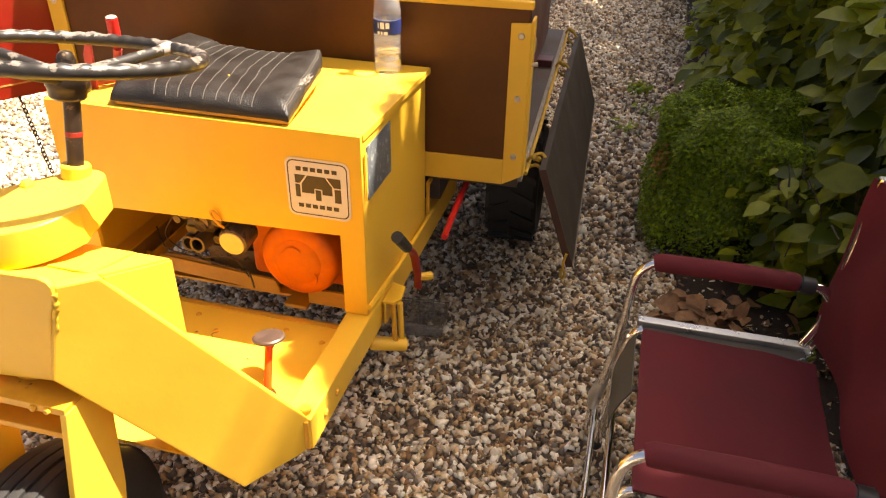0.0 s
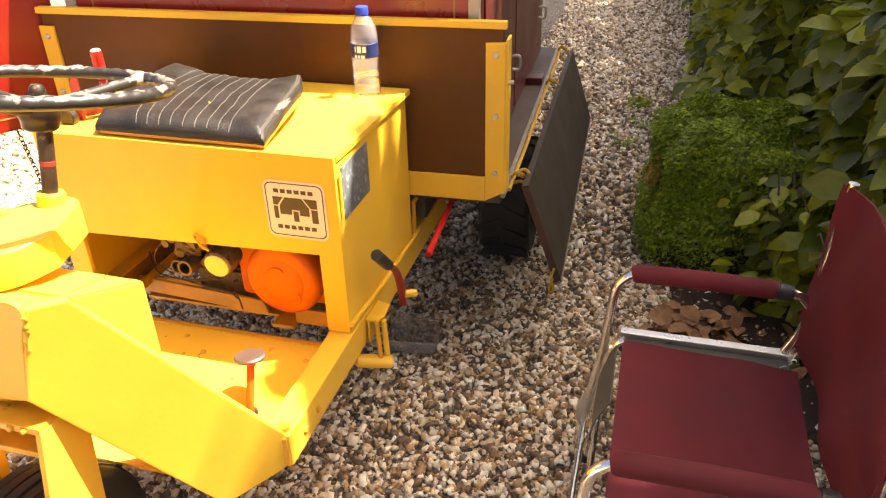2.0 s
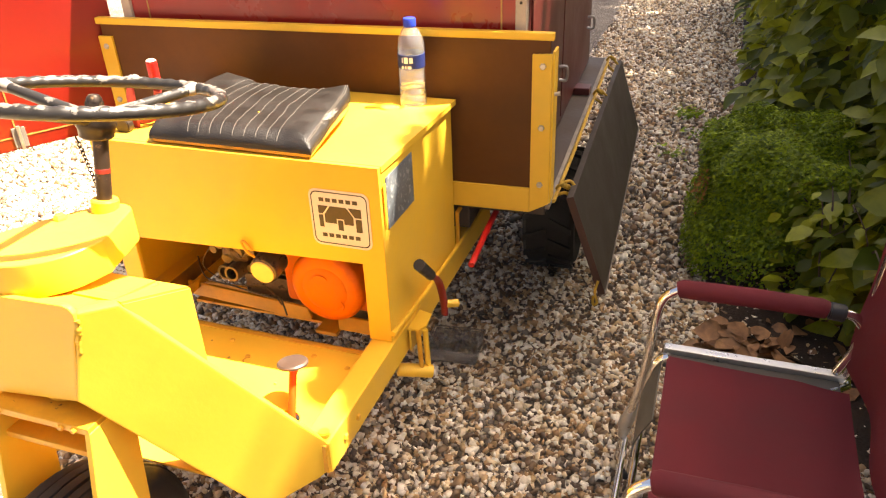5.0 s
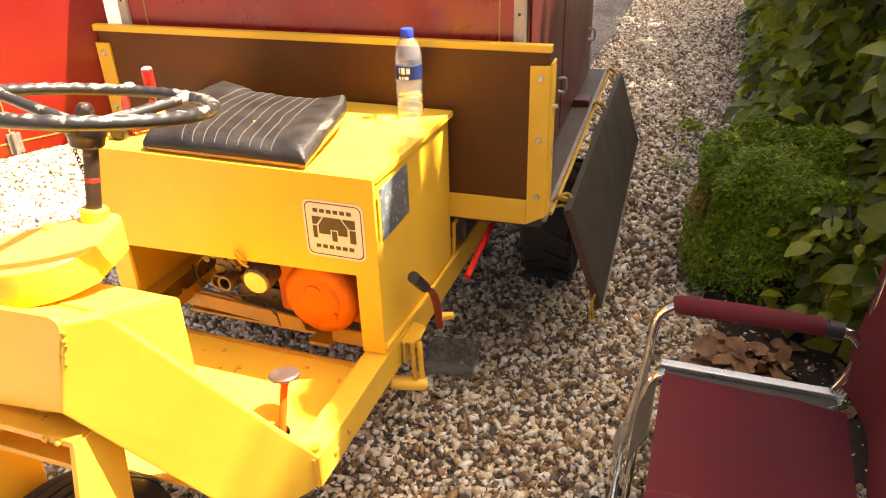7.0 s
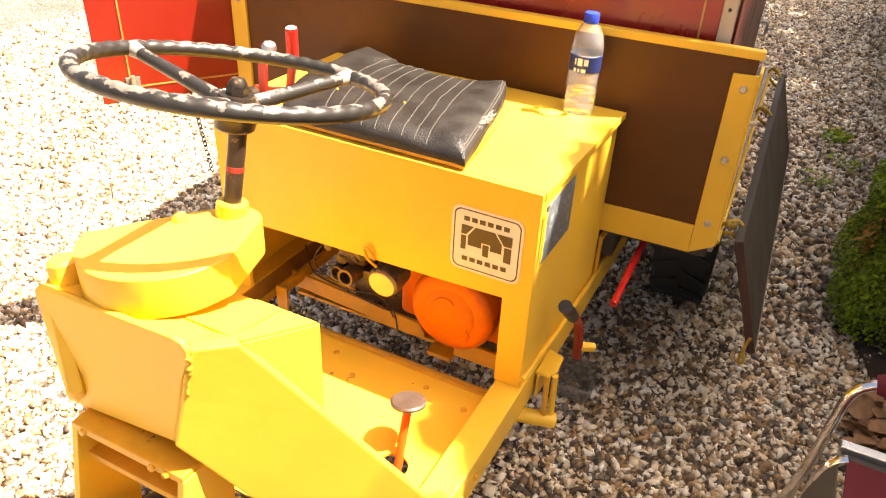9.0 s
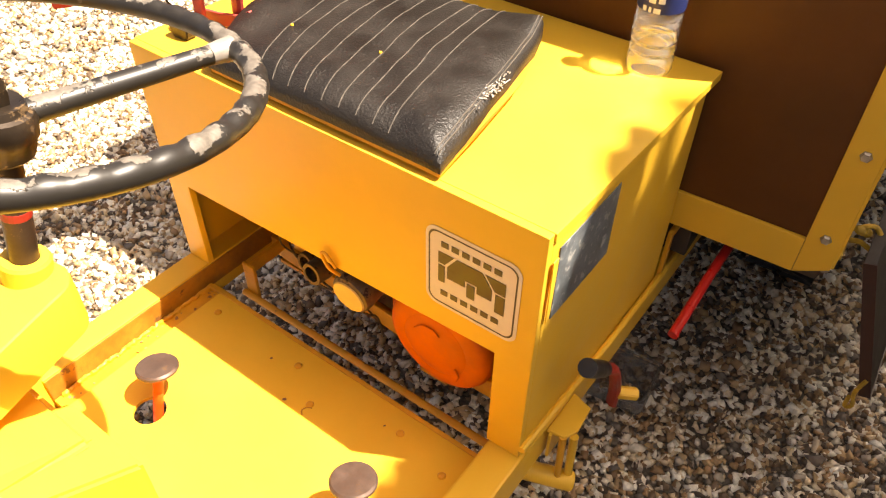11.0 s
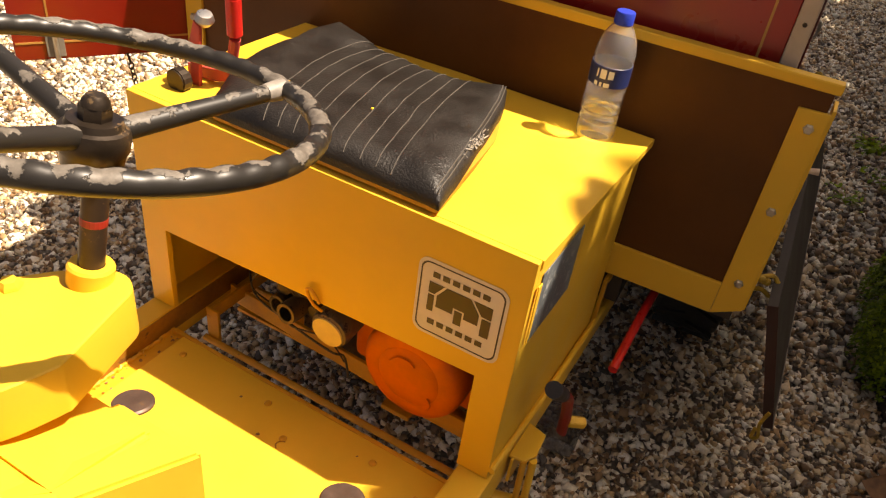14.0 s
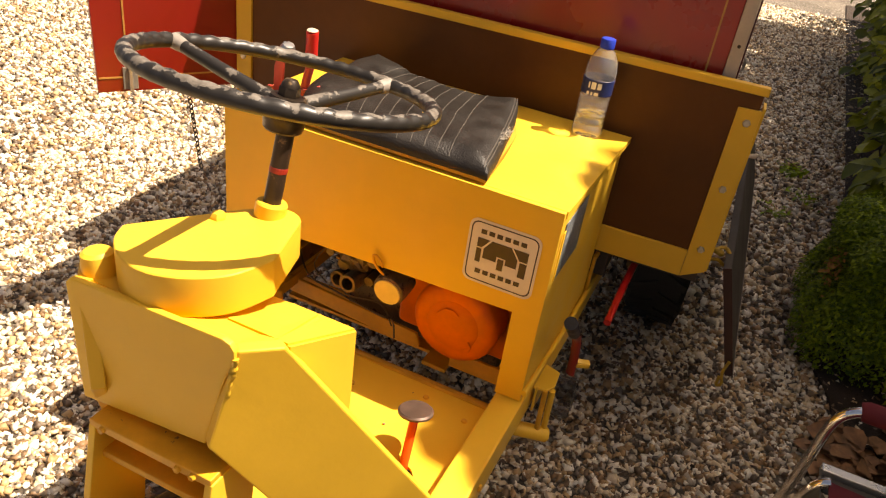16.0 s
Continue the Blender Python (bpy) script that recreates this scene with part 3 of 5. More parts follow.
part("air_horn", bm_lathe([(0.014, -0.004), (0.0195, -0.004), (0.0205, 0.0), (0.0195, 0.012), (0.014, 0.03), (0.010, 0.03), (0.013, 0.010), (0.014, -0.004)], (-0.464, 0.056, 0.526), (0.08, 1, -0.1), 26), ENGINE_GREY, engine, "grimy ring of the air intake", smooth=True)
for dx, dz in ((-0.060, 0.045), (-0.085, 0.035), (-0.045, 0.060)):
    part("fuel_union", bm_cyl((-0.43 + dx, 0.055, 0.575 + dz), (-0.43 + dx * 0.6, 0.12, 0.575 + dz * 0.7), 0.012, 0.016, 12), ENGINE_GREY, engine, smooth=True)
part("fuel_pipe", bm_tube(smooth_line([(-0.66, 0.20, 0.46), (-0.58, 0.12, 0.455), (-0.47, 0.08, 0.470), (-0.36, 0.07, 0.462), (-0.335, 0.08, 0.455), (-0.33, 0.09, 0.40)]), 0.0022, 7), ENGINE_GREY, engine)
part("engine_foot", bm_box(-0.26, -0.20, 0.10, 0.17, 0.350, 0.361, 0.003), YELLOW_WORN, engine)
part("lid_catch", bm_tube(smooth_line([(-0.331, -0.004, 0.640), (-0.338, -0.007, 0.656), (-0.346, -0.008, 0.664), (-0.353, -0.008, 0.660), (-0.350, -0.007, 0.648), (-0.341, -0.006, 0.634), (-0.332, 0.004, 0.618)]), 0.0028, 8), YELLOW_WORN, box, "small bent wire catch")

# rail ends and floor welds
part("rail_end", bm_box(-0.048, 0.002, -0.341, -0.3355, 0.372, 0.441, 0.001), YELLOW_WORN, truck)
wr = random.Random(8)
part("weld_bead", bm_tube([(-0.667 + wr.gauss(0, 0.0012), -0.32 + 0.0047 * k, 0.3985) for k in range(67)], [wr.uniform(0.003, 0.006) for k in range(67)], 7), YELLOW_WORN, truck)

# pedals
for (x, y, z), foot in (((-0.143, -0.192, 0.498), (-0.130, -0.258, 0.36)), ((-0.530, -0.218, 0.470), (-0.520, -0.262, 0.34))):
    bm = bm_cyl(foot, (x, y, z - 0.006), 0.0085, n=12)
    bm_cyl((x, y, z - 0.022), (x, y, z - 0.006), 0.009, 0.013, 12, bm=bm)
    pedal = part("foot_pedal", bm, PEDAL_RED, truck, "red pedal stalk with a worn round steel pad", smooth=True)
    part("pedal_pad", bm_lathe([(0, 0.006), (0.030, 0.006), (0.033, 0.003), (0.033, -0.001), (0.03, -0.003), (0, -0.003)], (x, y, z), (-0.10, 0.16, 1), 30), STEEL, pedal, smooth=True)

# steering head, arms, gear case
def head_top(y):
    return 0.888 - 0.27 * (y + 0.61)


bm = bm_prism([(-0.486, -0.582, 0.70), (-0.236, -0.582, 0.70), (-0.200, -0.54, 0.71), (-0.206, -0.43, 0.71), (-0.498, -0.43, 0.71), (-0.504, -0.54, 0.71)], (0, 0, 0.16), 0)
for v in bm.verts:
    if v.co.z > 0.8:
        v.co.z = 0.868 if v.co.y < -0.57 else head_top(v.co.y) - 0.004
bmesh.ops.bevel(bm, geom=list(bm.edges), offset=0.006, segments=3, affect='EDGES')
head = part("steering_head", bm, YELLOW, truck)
plate = [(-0.490, -0.5825, 0.668), (-0.276, -0.5825, 0.692), (-0.244, -0.5825, 0.812), (-0.226, -0.5825, 0.858), (-0.227, -0.5825, 0.870), (-0.233, -0.5825, 0.878), (-0.244, -0.5825, 0.882), (-0.484, -0.5825, 0.872), (-0.494, -0.5825, 0.862)]
part("front_plate", bm_prism(plate, (0, -0.010, 0), 0.003), YELLOW, head)
part("side_boss", bm_lathe([(0, 0.022), (0.016, 0.022), (0.021, 0.018), (0.023, 0.0), (0.023, -0.012), (0, -0.012)], (-0.476, -0.552, 0.874), (-0.10, 0, 1), 24), YELLOW, head, smooth=30)
part("pivot_boss", bm_cyl((MID + 0.005, -0.546, 0.665), (MID + 0.005, -0.546, 0.699), 0.034, n=26, bevel=0.003), YELLOW_WORN, head, smooth=True)
ARM = [(-0.222, -0.590, 0.868), (-0.183, -0.549, 0.864), (-0.002, -0.331, 0.446), (-0.003, -0.332, 0.372), (-0.016, -0.347, 0.362), (-0.088, -0.436, 0.336), (-0.260, -0.606, 0.715)]
mid_ = np.mean(np.array(ARM), axis=0)
nrm_ = np.linalg.svd(np.array(ARM) - mid_)[2][2]
ARM = [tuple(np.array(p) - nrm_ * float(np.dot(np.array(p) - mid_, nrm_))) for p in ARM]
part("side_arm", bm_prism(ARM, (-0.0154, 0.0128, 0), 0.003), YELLOW, head)
part("side_arm", bm_prism([mirror_x(p) for p in ARM], (0.0154, 0.0128, 0), 0.003), YELLOW, head)
wb = random.Random(12)
bm = bm_tube([(-0.2255 - 0.032 * i / 40 + wb.gauss(0, 0.0008), -0.5895 - 0.008 * i / 40, 0.858 - 0.150 * i / 40) for i in range(41)], [0.0042 + wb.uniform(-0.001, 0.0012) for i in range(41)], 8)
part("weld_bead", bm, YELLOW, head, "lumpy painted weld seam", smooth=60)
bm = bm_prism([(-0.285, -0.540, 0.405), (-0.187, -0.540, 0.405), (-0.158, -0.416, 0.405), (-0.270, -0.416, 0.405)], (0, 0, 0.44), 0)
for v in bm.verts:
    if v.co.z > 0.8:
        v.co.z = 0.864 - 0.33 * (v.co.y + 0.54)
    elif v.co.y < -0.5:
        v.co.z = 0.66
bmesh.ops.bevel(bm, geom=list(bm.edges), offset=0.004, segments=2, affect='EDGES')
part("head_box", bm, YELLOW, head)
arc = smooth_line([(-0.462, -0.520, 0), (-0.446, -0.552, 0), (-0.408, -0.580, 0), (-0.360, -0.586, 0), (-0.312, -0.566, 0), (-0.276, -0.528, 0), (-0.258, -0.472, 0)], 5)
tail_ = smooth_line([(-0.282, -0.388, 0), (-0.290, -0.366, 0), (-0.312, -0.354, 0), (-0.340, -0.362, 0), (-0.372, -0.394, 0)], 4)
cap_pts = [(p.x, p.y, 0.866) for p in arc + tail_]
case = part("gear_case", bm_prism(cap_pts, (0, 0, 0.060), 0.004, 3), YELLOW, head, smooth=20)
AX = Vector((0.012, 0.034, 0.183)).normalized()
COL = Vector((-0.334, -0.381, 0.915))
part("column_collar", bm_lathe([(0.0, -0.02), (0.0225, -0.02), (0.0225, 0.026), (0.0205, 0.029), (0.0130, 0.029), (0.0130, 0)], COL, AX, 30), YELLOW, case, smooth=30)
part("case_bolt", bm_lathe([(0, 0.008), (0.008, 0.008), (0.011, 0.003), (0.012, 0)], (-0.380, -0.432, 0.9265), n=6), YELLOW, case)

# steering wheel
WC = Vector((-0.346, -0.328, 1.106))
WR = 0.213
HUB = COL + AX * 0.172 + Vector((-0.006, 0.0, 0.0))
column = part("steering_column", bm_cyl(COL, COL + AX * 0.15, 0.0125, n=20), RUST_TUBE, truck, "bare dark steel steering column", smooth=True)
part("paint_patch", bm_lathe([(0.0126, 0.074), (0.0129, 0.0745), (0.0129, 0.0815), (0.0126, 0.082)], COL, AX, 20), RED_PAINT, column, "red paint patch")
wn_ = Vector((0.02, 0.215, 1)).normalized()
wx_ = (Vector((1, 0, 0)) - wn_ * wn_.x).normalized()
wy_ = wn_.cross(wx_)


def wheel_pt(r, a, h=0.0):
    return WC + wx_ * (r * math.cos(radians(a))) + wy_ * (r * math.sin(radians(a))) + wn_ * h


wheel = part("steering_wheel", bm_tube([wheel_pt(WR - 0.011, a / 2, 0.0005 * math.sin(a * 0.419)) for a in range(0, 720, 3)], [0.0108 + 0.0005 * math.sin(a * 0.419) for a in range(0, 720, 3)], 14, True), BLACK_CHIP, truck, "chipped black-painted steel steering wheel", smooth=True)
SPOKES = (73, 178, 284)
for a in SPOKES:
    root = HUB + AX * -0.010
    tip = wheel_pt(WR - 0.013, a)
    out = (tip - root).normalized()
    spoke = part("spoke", bm_tube([root + out * 0.022, root + out * 0.10, tip], [0.0115, 0.0102, 0.0092], 14), BLACK_CHIP, wheel, smooth=True)
    part("weld_collar", bm_tube([tip - out * 0.024, tip - out * 0.012, tip], [0.0098, 0.0112, 0.0120], 12), BARE_GREY, spoke, "bare grey weld at the rim", smooth=True)
part("wheel_hub", bm_lathe([(0, -0.040), (0.024, -0.040), (0.027, -0.037), (0.029, -0.024), (0.0315, -0.020), (0.032, -0.006), (0.030, 0.000), (0.026, 0.002), (0.024, 0.008), (0, 0.008)], HUB, AX, 28), BLACK_METAL, wheel, smooth=30)
bm = bm_lathe([(0, 0.024), (0.008, 0.0225), (0.012, 0.017), (0.013, 0.012)], HUB + AX * 0.008, AX, 20)
bm_lathe([(0.0135, 0.0125), (0.0145, 0.010), (0.0145, 0.0), (0, 0.0)], HUB + AX * 0.008, AX, 6, bm)
part("hub_nut", bm, BLACK_METAL, wheel, smooth=True)

# hand lever beside the seat box
lever = part("brake_lever", bm_tube(smooth_line([(0.055, 0.205, 0.400), (0.055, 0.200, 0.45), (0.053, 0.175, 0.515), (0.050, 0.140, 0.550), (0.049, 0.105, 0.585)]), [0.011] * 25, 10, flat=0.7), RED_PAINT, truck, "dark red hand lever with a black grip", smooth=True)
part("grip", bm_tube([(0.050, 0.135, 0.555), (0.049, 0.105, 0.585), (0.047, 0.074, 0.617)], [0.0128, 0.0135, 0.0138], 14), BLACK_PLASTIC, lever, smooth=True)
bracket = part("lever_bracket", bm_prism([(0.0065, 0.075, 0.428), (0.034, 0.078, 0.428), (0.046, 0.10, 0.428), (0.042, 0.150, 0.428), (0.0065, 0.16, 0.428)], (0, 0, 0.007), 0.002), YELLOW, truck)
part("bracket_web", bm_box(0.012, 0.017, 0.07, 0.16, 0.375, 0.4318, 0.001), YELLOW, bracket)
part("linkage_bolt", bm_cyl((0.034, 0.085, 0.31), (0.032, 0.080, 0.432), 0.006, n=10), YELLOW_WORN, bracket)
part("linkage_bolt", bm_cyl((0.046, 0.10, 0.30), (0.044, 0.095, 0.425), 0.007, n=10), YELLOW, bracket)
part("linkage_tube", bm_cyl((-0.02, 0.06, 0.318), (0.056, 0.10, 0.300), 0.017, n=18, bevel=0.002), YELLOW, bracket, smooth=True)
part("lock_pin", bm_cyl((0.060, 0.205, 0.432), (0.086, 0.224, 0.427), 0.0115, 0.0110, 6, 0.0015), YELLOW, bracket)
part("paint_scratch", bm_tube(smooth_line([(-0.322, -0.098, 0.4052), (-0.330, -0.103, 0.4055), (-0.332, -0.111, 0.4055), (-0.326, -0.117, 0.4052)]), 0.0012, 5), BROWN_YELLOW, floor)
for y in (-0.21, -0.27):
    part("rail_bolt", bm_bolt((0.006, y, 0.405), (1, 0, 0), 0.008), YELLOW_WORN, truck)
part("rail_eye", bm_cyl((-0.012, -0.318, 0.446), (-0.012, -0.318, 0.458), 0.012, n=14, bevel=0.002), YELLOW_WORN, truck)
part("reflector_tube", bm_tube(smooth_line([(0.090, 0.322, 0.482), (0.090, 0.47, 0.508), (0.094, 0.62, 0.535), (0.100, 0.72, 0.556)]), 0.0085, 12), LAMP_RED, truck, "bright red plastic rod under the tail")
tail = part("tail_bracket", bm_box(0.000, 0.008, 0.470, 0.482, 0.4455, 0.553, 0.0015), YELLOW_WORN, truck)
part("bracket_bar", bm_tube(smooth_line([(0.004, 0.480, 0.548), (0.006, 0.54, 0.552), (0.010, 0.61, 0.545), (0.012, 0.63, 0.530)]), 0.006, 8), YELLOW_WORN, tail, smooth=True)

# gear levers on the far side of the seat
glever = part("gear_lever", bm_tube(smooth_line([(-0.655, 0.16, 0.80), (-0.62, 0.13, 0.90), (-0.60, 0.12, 0.96)]), 0.009, 10), RED_PALE, truck, "faded red hand levers with grips")
part("lever_grip", bm_cyl((-0.600, 0.120, 0.965), (-0.596, 0.115, 1.030), 0.0125, n=16, bevel=0.003), LAMP_RED, glever, "red plastic grip", smooth=True)
part("grip_end", bm_lathe([(0, 0.002), (0.008, 0.002), (0.0115, 0.0), (0, 0)], (-0.596, 0.115, 1.030), (0.05, -0.07, 1), 16), CREAM, glever)
part("quadrant", bm_prism([(-0.700, 0.112, 0.872), (-0.640, 0.112, 0.878), (-0.590, 0.112, 0.894), (-0.566, 0.112, 0.912), (-0.574, 0.112, 0.922), (-0.606, 0.112, 0.906), (-0.648, 0.112, 0.898), (-0.700, 0.112, 0.892)], (0, 0.006, 0), 0.001), RED_PALE, glever)
part("short_lever", bm_prism([(-0.668, 0.085, 0.85), (-0.650, 0.085, 0.85), (-0.640, 0.085, 0.975), (-0.652, 0.085, 0.985), (-0.664, 0.085, 0.95)], (0, 0.007, 0), 0.002), RED_PALE, glever)
part("lever_knob", bm_lathe([(0, 0.012), (0.012, 0.010), (0.016, 0.0), (0.011, -0.008), (0, -0.008)], (-0.643, 0.10, 0.985), (0.3, -0.1, 1), 14), ALLOY, glever, smooth=True)
part("lever_cam", bm_cyl((-0.665, 0.05, 0.89), (-0.665, 0.07, 0.89), 0.020, n=16, bevel=0.002), BLACK_METAL, glever)

# front fork and wheel
fork = part("front_fork", bm_box(-0.455, -0.246, -0.618, -0.50, 0.650, 0.664, 0.002), YELLOW_WORN, truck)
part("fork_plate", bm_box(-0.450, -0.262, -0.612, -0.51, 0.592, 0.604, 0.002), YELLOW_WORN, fork)
for x in (-0.456, -0.256):
    part("fork_leg", bm_prism([(x, -0.618, 0.655), (x, -0.522, 0.655), (x, -0.545, 0.44), (x, -0.60, 0.20), (x, -0.72, 0.20), (x, -0.662, 0.45)], (0.012, 0, 0), 0.002), YELLOW, fork)
part("king_pin", bm_cyl((MID + 0.005, -0.556, 0.605), (MID + 0.005, -0.556, 0.65), 0.022, n=20), YELLOW_WORN, fork)
for x in (-0.43, -0.30, -0.275):
    part("fork_bolt", bm_bolt((x, -0.6185, 0.657), (0, -1, 0), 0.006), YELLOW_WORN, fork)
WY, WZ, TR = -0.650, 0.258, 0.258


def road_wheel(parent, at, r, half, lugs, rim_mat):
    x, y, z = at
    prof = [(r * 0.52, -half * 0.8), (r * 0.62, -half), (r * 0.86, -half * 1.02), (r * 0.94, -half * 0.85), (r * 0.965, -half * 0.4), (r * 0.97, 0), (r * 0.965, half * 0.4), (r * 0.94, half * 0.85), (r * 0.86, half * 1.02), (r * 0.62, half), (r * 0.52, half * 0.8)]
    if not lugs:
        prof = [(r * 0.52, -half * 0.8), (r * 0.66, -half * 1.0), (r * 0.86, -half * 1.02), (r * 0.94, -half * 0.85)]
        for k in (-0.55, -0.18, 0.18, 0.55):
            prof += [(r * (0.985 - 0.03 * abs(k)), half * (k - 0.14)), (r * (0.99 - 0.03 * abs(k)), half * k), (r * (0.985 - 0.03 * abs(k)), half * (k + 0.14)), (r * 0.955, half * (k + 0.155)), (r * 0.955, half * (k + 0.2))]
        prof += [(r * 0.94, half * 0.85), (r * 0.86, half * 1.02), (r * 0.66, half * 1.0), (r * 0.52, half * 0.8)]
    w = part("road_wheel", bm_lathe(prof, at, (1, 0, 0), 48), RUBBER, parent, "black rubber tyre with chevron tread" if lugs else "smooth ribbed black rubber tyre", smooth=True)
    for i in range(lugs):
        for s in (-1, 1):
            a0 = 2 * math.pi * (i + 0.25 * s) / lugs
            pts = []
            for u, da in ((0.05, 0.0), (0.95, 0.16), (0.95, 0.26), (0.05, 0.10)):
                a = a0 + da
                pts.append((x + s * u * half, y + r * 0.955 * math.cos(a), z + r * 0.955 * math.sin(a)))
            am = a0 + 0.13
            part("tread_lug", bm_prism(pts, (0, r * 0.05 * math.cos(am), r * 0.05 * math.sin(am)), 0), RUBBER, w)
    part("wheel_rim", bm_lathe([(0, -half * 0.5), (r * 0.2, -half * 0.55), (r * 0.45, -half * 0.35), (r * 0.54, -half * 0.8), (r * 0.54, half * 0.8), (r * 0.45, half * 0.35), (r * 0.2, half * 0.55), (0, half * 0.5)], at, (1, 0, 0), 32), rim_mat, w, smooth=True)
    return w


road_wheel(truck, (-0.350, WY, WZ), TR, 0.062, 0, RED_PAINT)
part("front_axle", bm_cyl((-0.47, WY, WZ), (-0.235, WY, WZ), 0.012, n=12), STEEL, truck)

# ---------------------------------------------------------------- seat cushion and bottle on the box
def cushion():
    bm = bmesh.new()
    nu, nv = 44, 36
    top, bot = [], []
    for j in range(nv + 1):
        rt, rb = [], []
        for i in range(nu + 1):
            u, v = 0.5 - 0.5 * math.cos(math.pi * i / nu), 0.5 - 0.5 * math.cos(math.pi * j / nv)
            xl = -0.556 - 0.080 * math.sin(v * math.pi * 0.85)
            xr = -0.152 - 0.075 * v ** 1.3
            x = xl + (xr - xl) * u
            y = 0.008 + 0.385 * v - 0.022 * math.sin(u * math.pi) * v ** 3 
            y -= 0.034 * max(0.0, (u - 0.80) / 0.20) ** 2 * v ** 5
            e = min(u, 1 - u, v, 1 - v)
            puff = math.sqrt(max(0.0, 1 - (1 - min(1, e / 0.13)) ** 2))
            z = 0.884 + 0.030 * puff + lid_rise(y)
            z += 0.022 * v ** 2.2 * (abs(u - 0.5) * 2) ** 3 + 0.003 * v + 0.006 * math.sin(math.pi * u) * (1 - v)
            z += 0.003 * math.sin(7 * u + 3 * v) * math.sin(5 * v) + 0.0035 * noise.noise((x * 22, y * 22, 1.3))
            z += 0.010 * max(0, 1 - ((u - 0.12) ** 2 + (v - 0.9) ** 2) * 30)
            curl = max(0.0, (u - 0.7) / 0.3) ** 2 * math.sin(math.pi * min(1.0, v / 0.8)) ** 0.8
            z += 0.010 * curl
            rt.append(bm.verts.new((x, y, z)))
            rb.append(bm.verts.new((x, y, min(z - 0.003, 0.8815 + lid_rise(y) + 0.019 * curl + 0.012 * v ** 3 * (abs(u - 0.5) * 2) ** 3))))
        top.append(rt)
        bot.append(rb)
    for j in range(nv):
        for i in range(nu):
            bm.faces.new((top[j][i], top[j][i + 1], top[j + 1][i + 1], top[j + 1][i]))
            bm.faces.new((bot[j][i], bot[j + 1][i], bot[j + 1][i + 1], bot[j][i + 1]))
    for j in range(nv):
        for i in (0, nu):
            bm.faces.new((top[j][i], top[j + 1][i], bot[j + 1][i], bot[j][i]))
    for i in range(nu):
        for j in (0, nv):
            bm.faces.new((top[j][i], top[j][i + 1], bot[j][i + 1], bot[j][i]))
    lines = [[top[j][i].co + Vector((0, 0, 0.0004)) for j in range(2, nv - 2)] for i in range(15, 32, 2)]
    edge = [top[j][nu - 5].co.copy() + Vector((0, 0, 0.0005)) for j in range(3, nv - 2)]
    side = [top[j][nu].co.copy() for j in range(nv + 1)]
    return bm, lines, edge, side


bm, seam_lines, seam_edge, seat_side = cushion()
seat = thing("seat_cushion", "black ribbed vinyl seat cushion, torn, on the yellow box", "cushion")
cover = part("cover", bm, VINYL, seat, smooth=True)
for ln_ in seam_lines:
    part("seam", bm_tube(ln_[1:-1], 0.0008, 5), STITCH, cover)
for shift in (0.0, 0.0055):
    part("edge_seam", bm_tube([p + Vector((shift, 0, 0.0)) for p in seam_edge], 0.0009, 6), STITCH, cover)
pan = bm_prism([(-0.548, 0.010, 0.8755), (-0.153, 0.008, 0.8755), (-0.163, 0.10, 0.8755), (-0.184, 0.22, 0.8755), (-0.212, 0.315, 0.8755), (-0.246, 0.372, 0.8755), (-0.58, 0.372, 0.8755), (-0.62, 0.20, 0.8755)], (0, 0, 0.009), 0)
for v in pan.verts:
    low = v.co.z < 0.88
    out = max(0.0, math.sin(math.pi * (v.co.y - 0.008) / 0.33)) if v.co.x > -0.24 else 0.0
    if low:
        v.co.x -= 0.014 * out
    else:
        v.co.z += 0.017 * out
        v.co.x += 0.011 * out
    v.co.z += lid_rise(v.co.y) - 0.0015
bmesh.ops.bevel(pan, geom=list(pan.edges), offset=0.0015, segments=2, affect='EDGES')
board = part("seat_board", pan, BOARD_YEL, seat, "yellow base board, its side edge curling up")
# dark runners added so the gap under the board reads as shadow
for y0, y1 in ((0.020, 0.045), (0.330, 0.355)):
    part("shade_runner", bm_box(-0.52, -0.27, y0, y1, TOPZ + lid_rise(y1) + 0.0002, TOPZ + lid_rise(y1) + 0.0062, 0.001), BLACK_METAL, board)
bm = bmesh.new()
trng = random.Random(5)
for i in range(90):
    v_ = trng.gauss(0.155, 0.020)
    p = Vector((-0.181 - 0.10 * (v_ - 0.155) + trng.gauss(0, 0.004), v_, 0.9185 + trng.gauss(0, 0.0022)))
    bm_tube([p, p + Vector((trng.gauss(0, 0.003), trng.gauss(0, 0.004), trng.uniform(-0.001, 0.003)))], 0.0009, 4, bm=bm)
for x, y in ((-0.492, 0.118), (-0.350, 0.140)):
    z = max((v.co for v in cover.data.vertices), key=lambda c: c.z - 9 * math.hypot(c.x - x, c.y - y)).z
    part("paint_fleck", bm_lathe([(0, 0.0022), (0.0022, 0.002), (0.0028, -0.001)], (x, y, z), n=7), YELLOW, seat)
part("torn_edge", bm, FOAM, seat, "frayed pale lining in the tear")

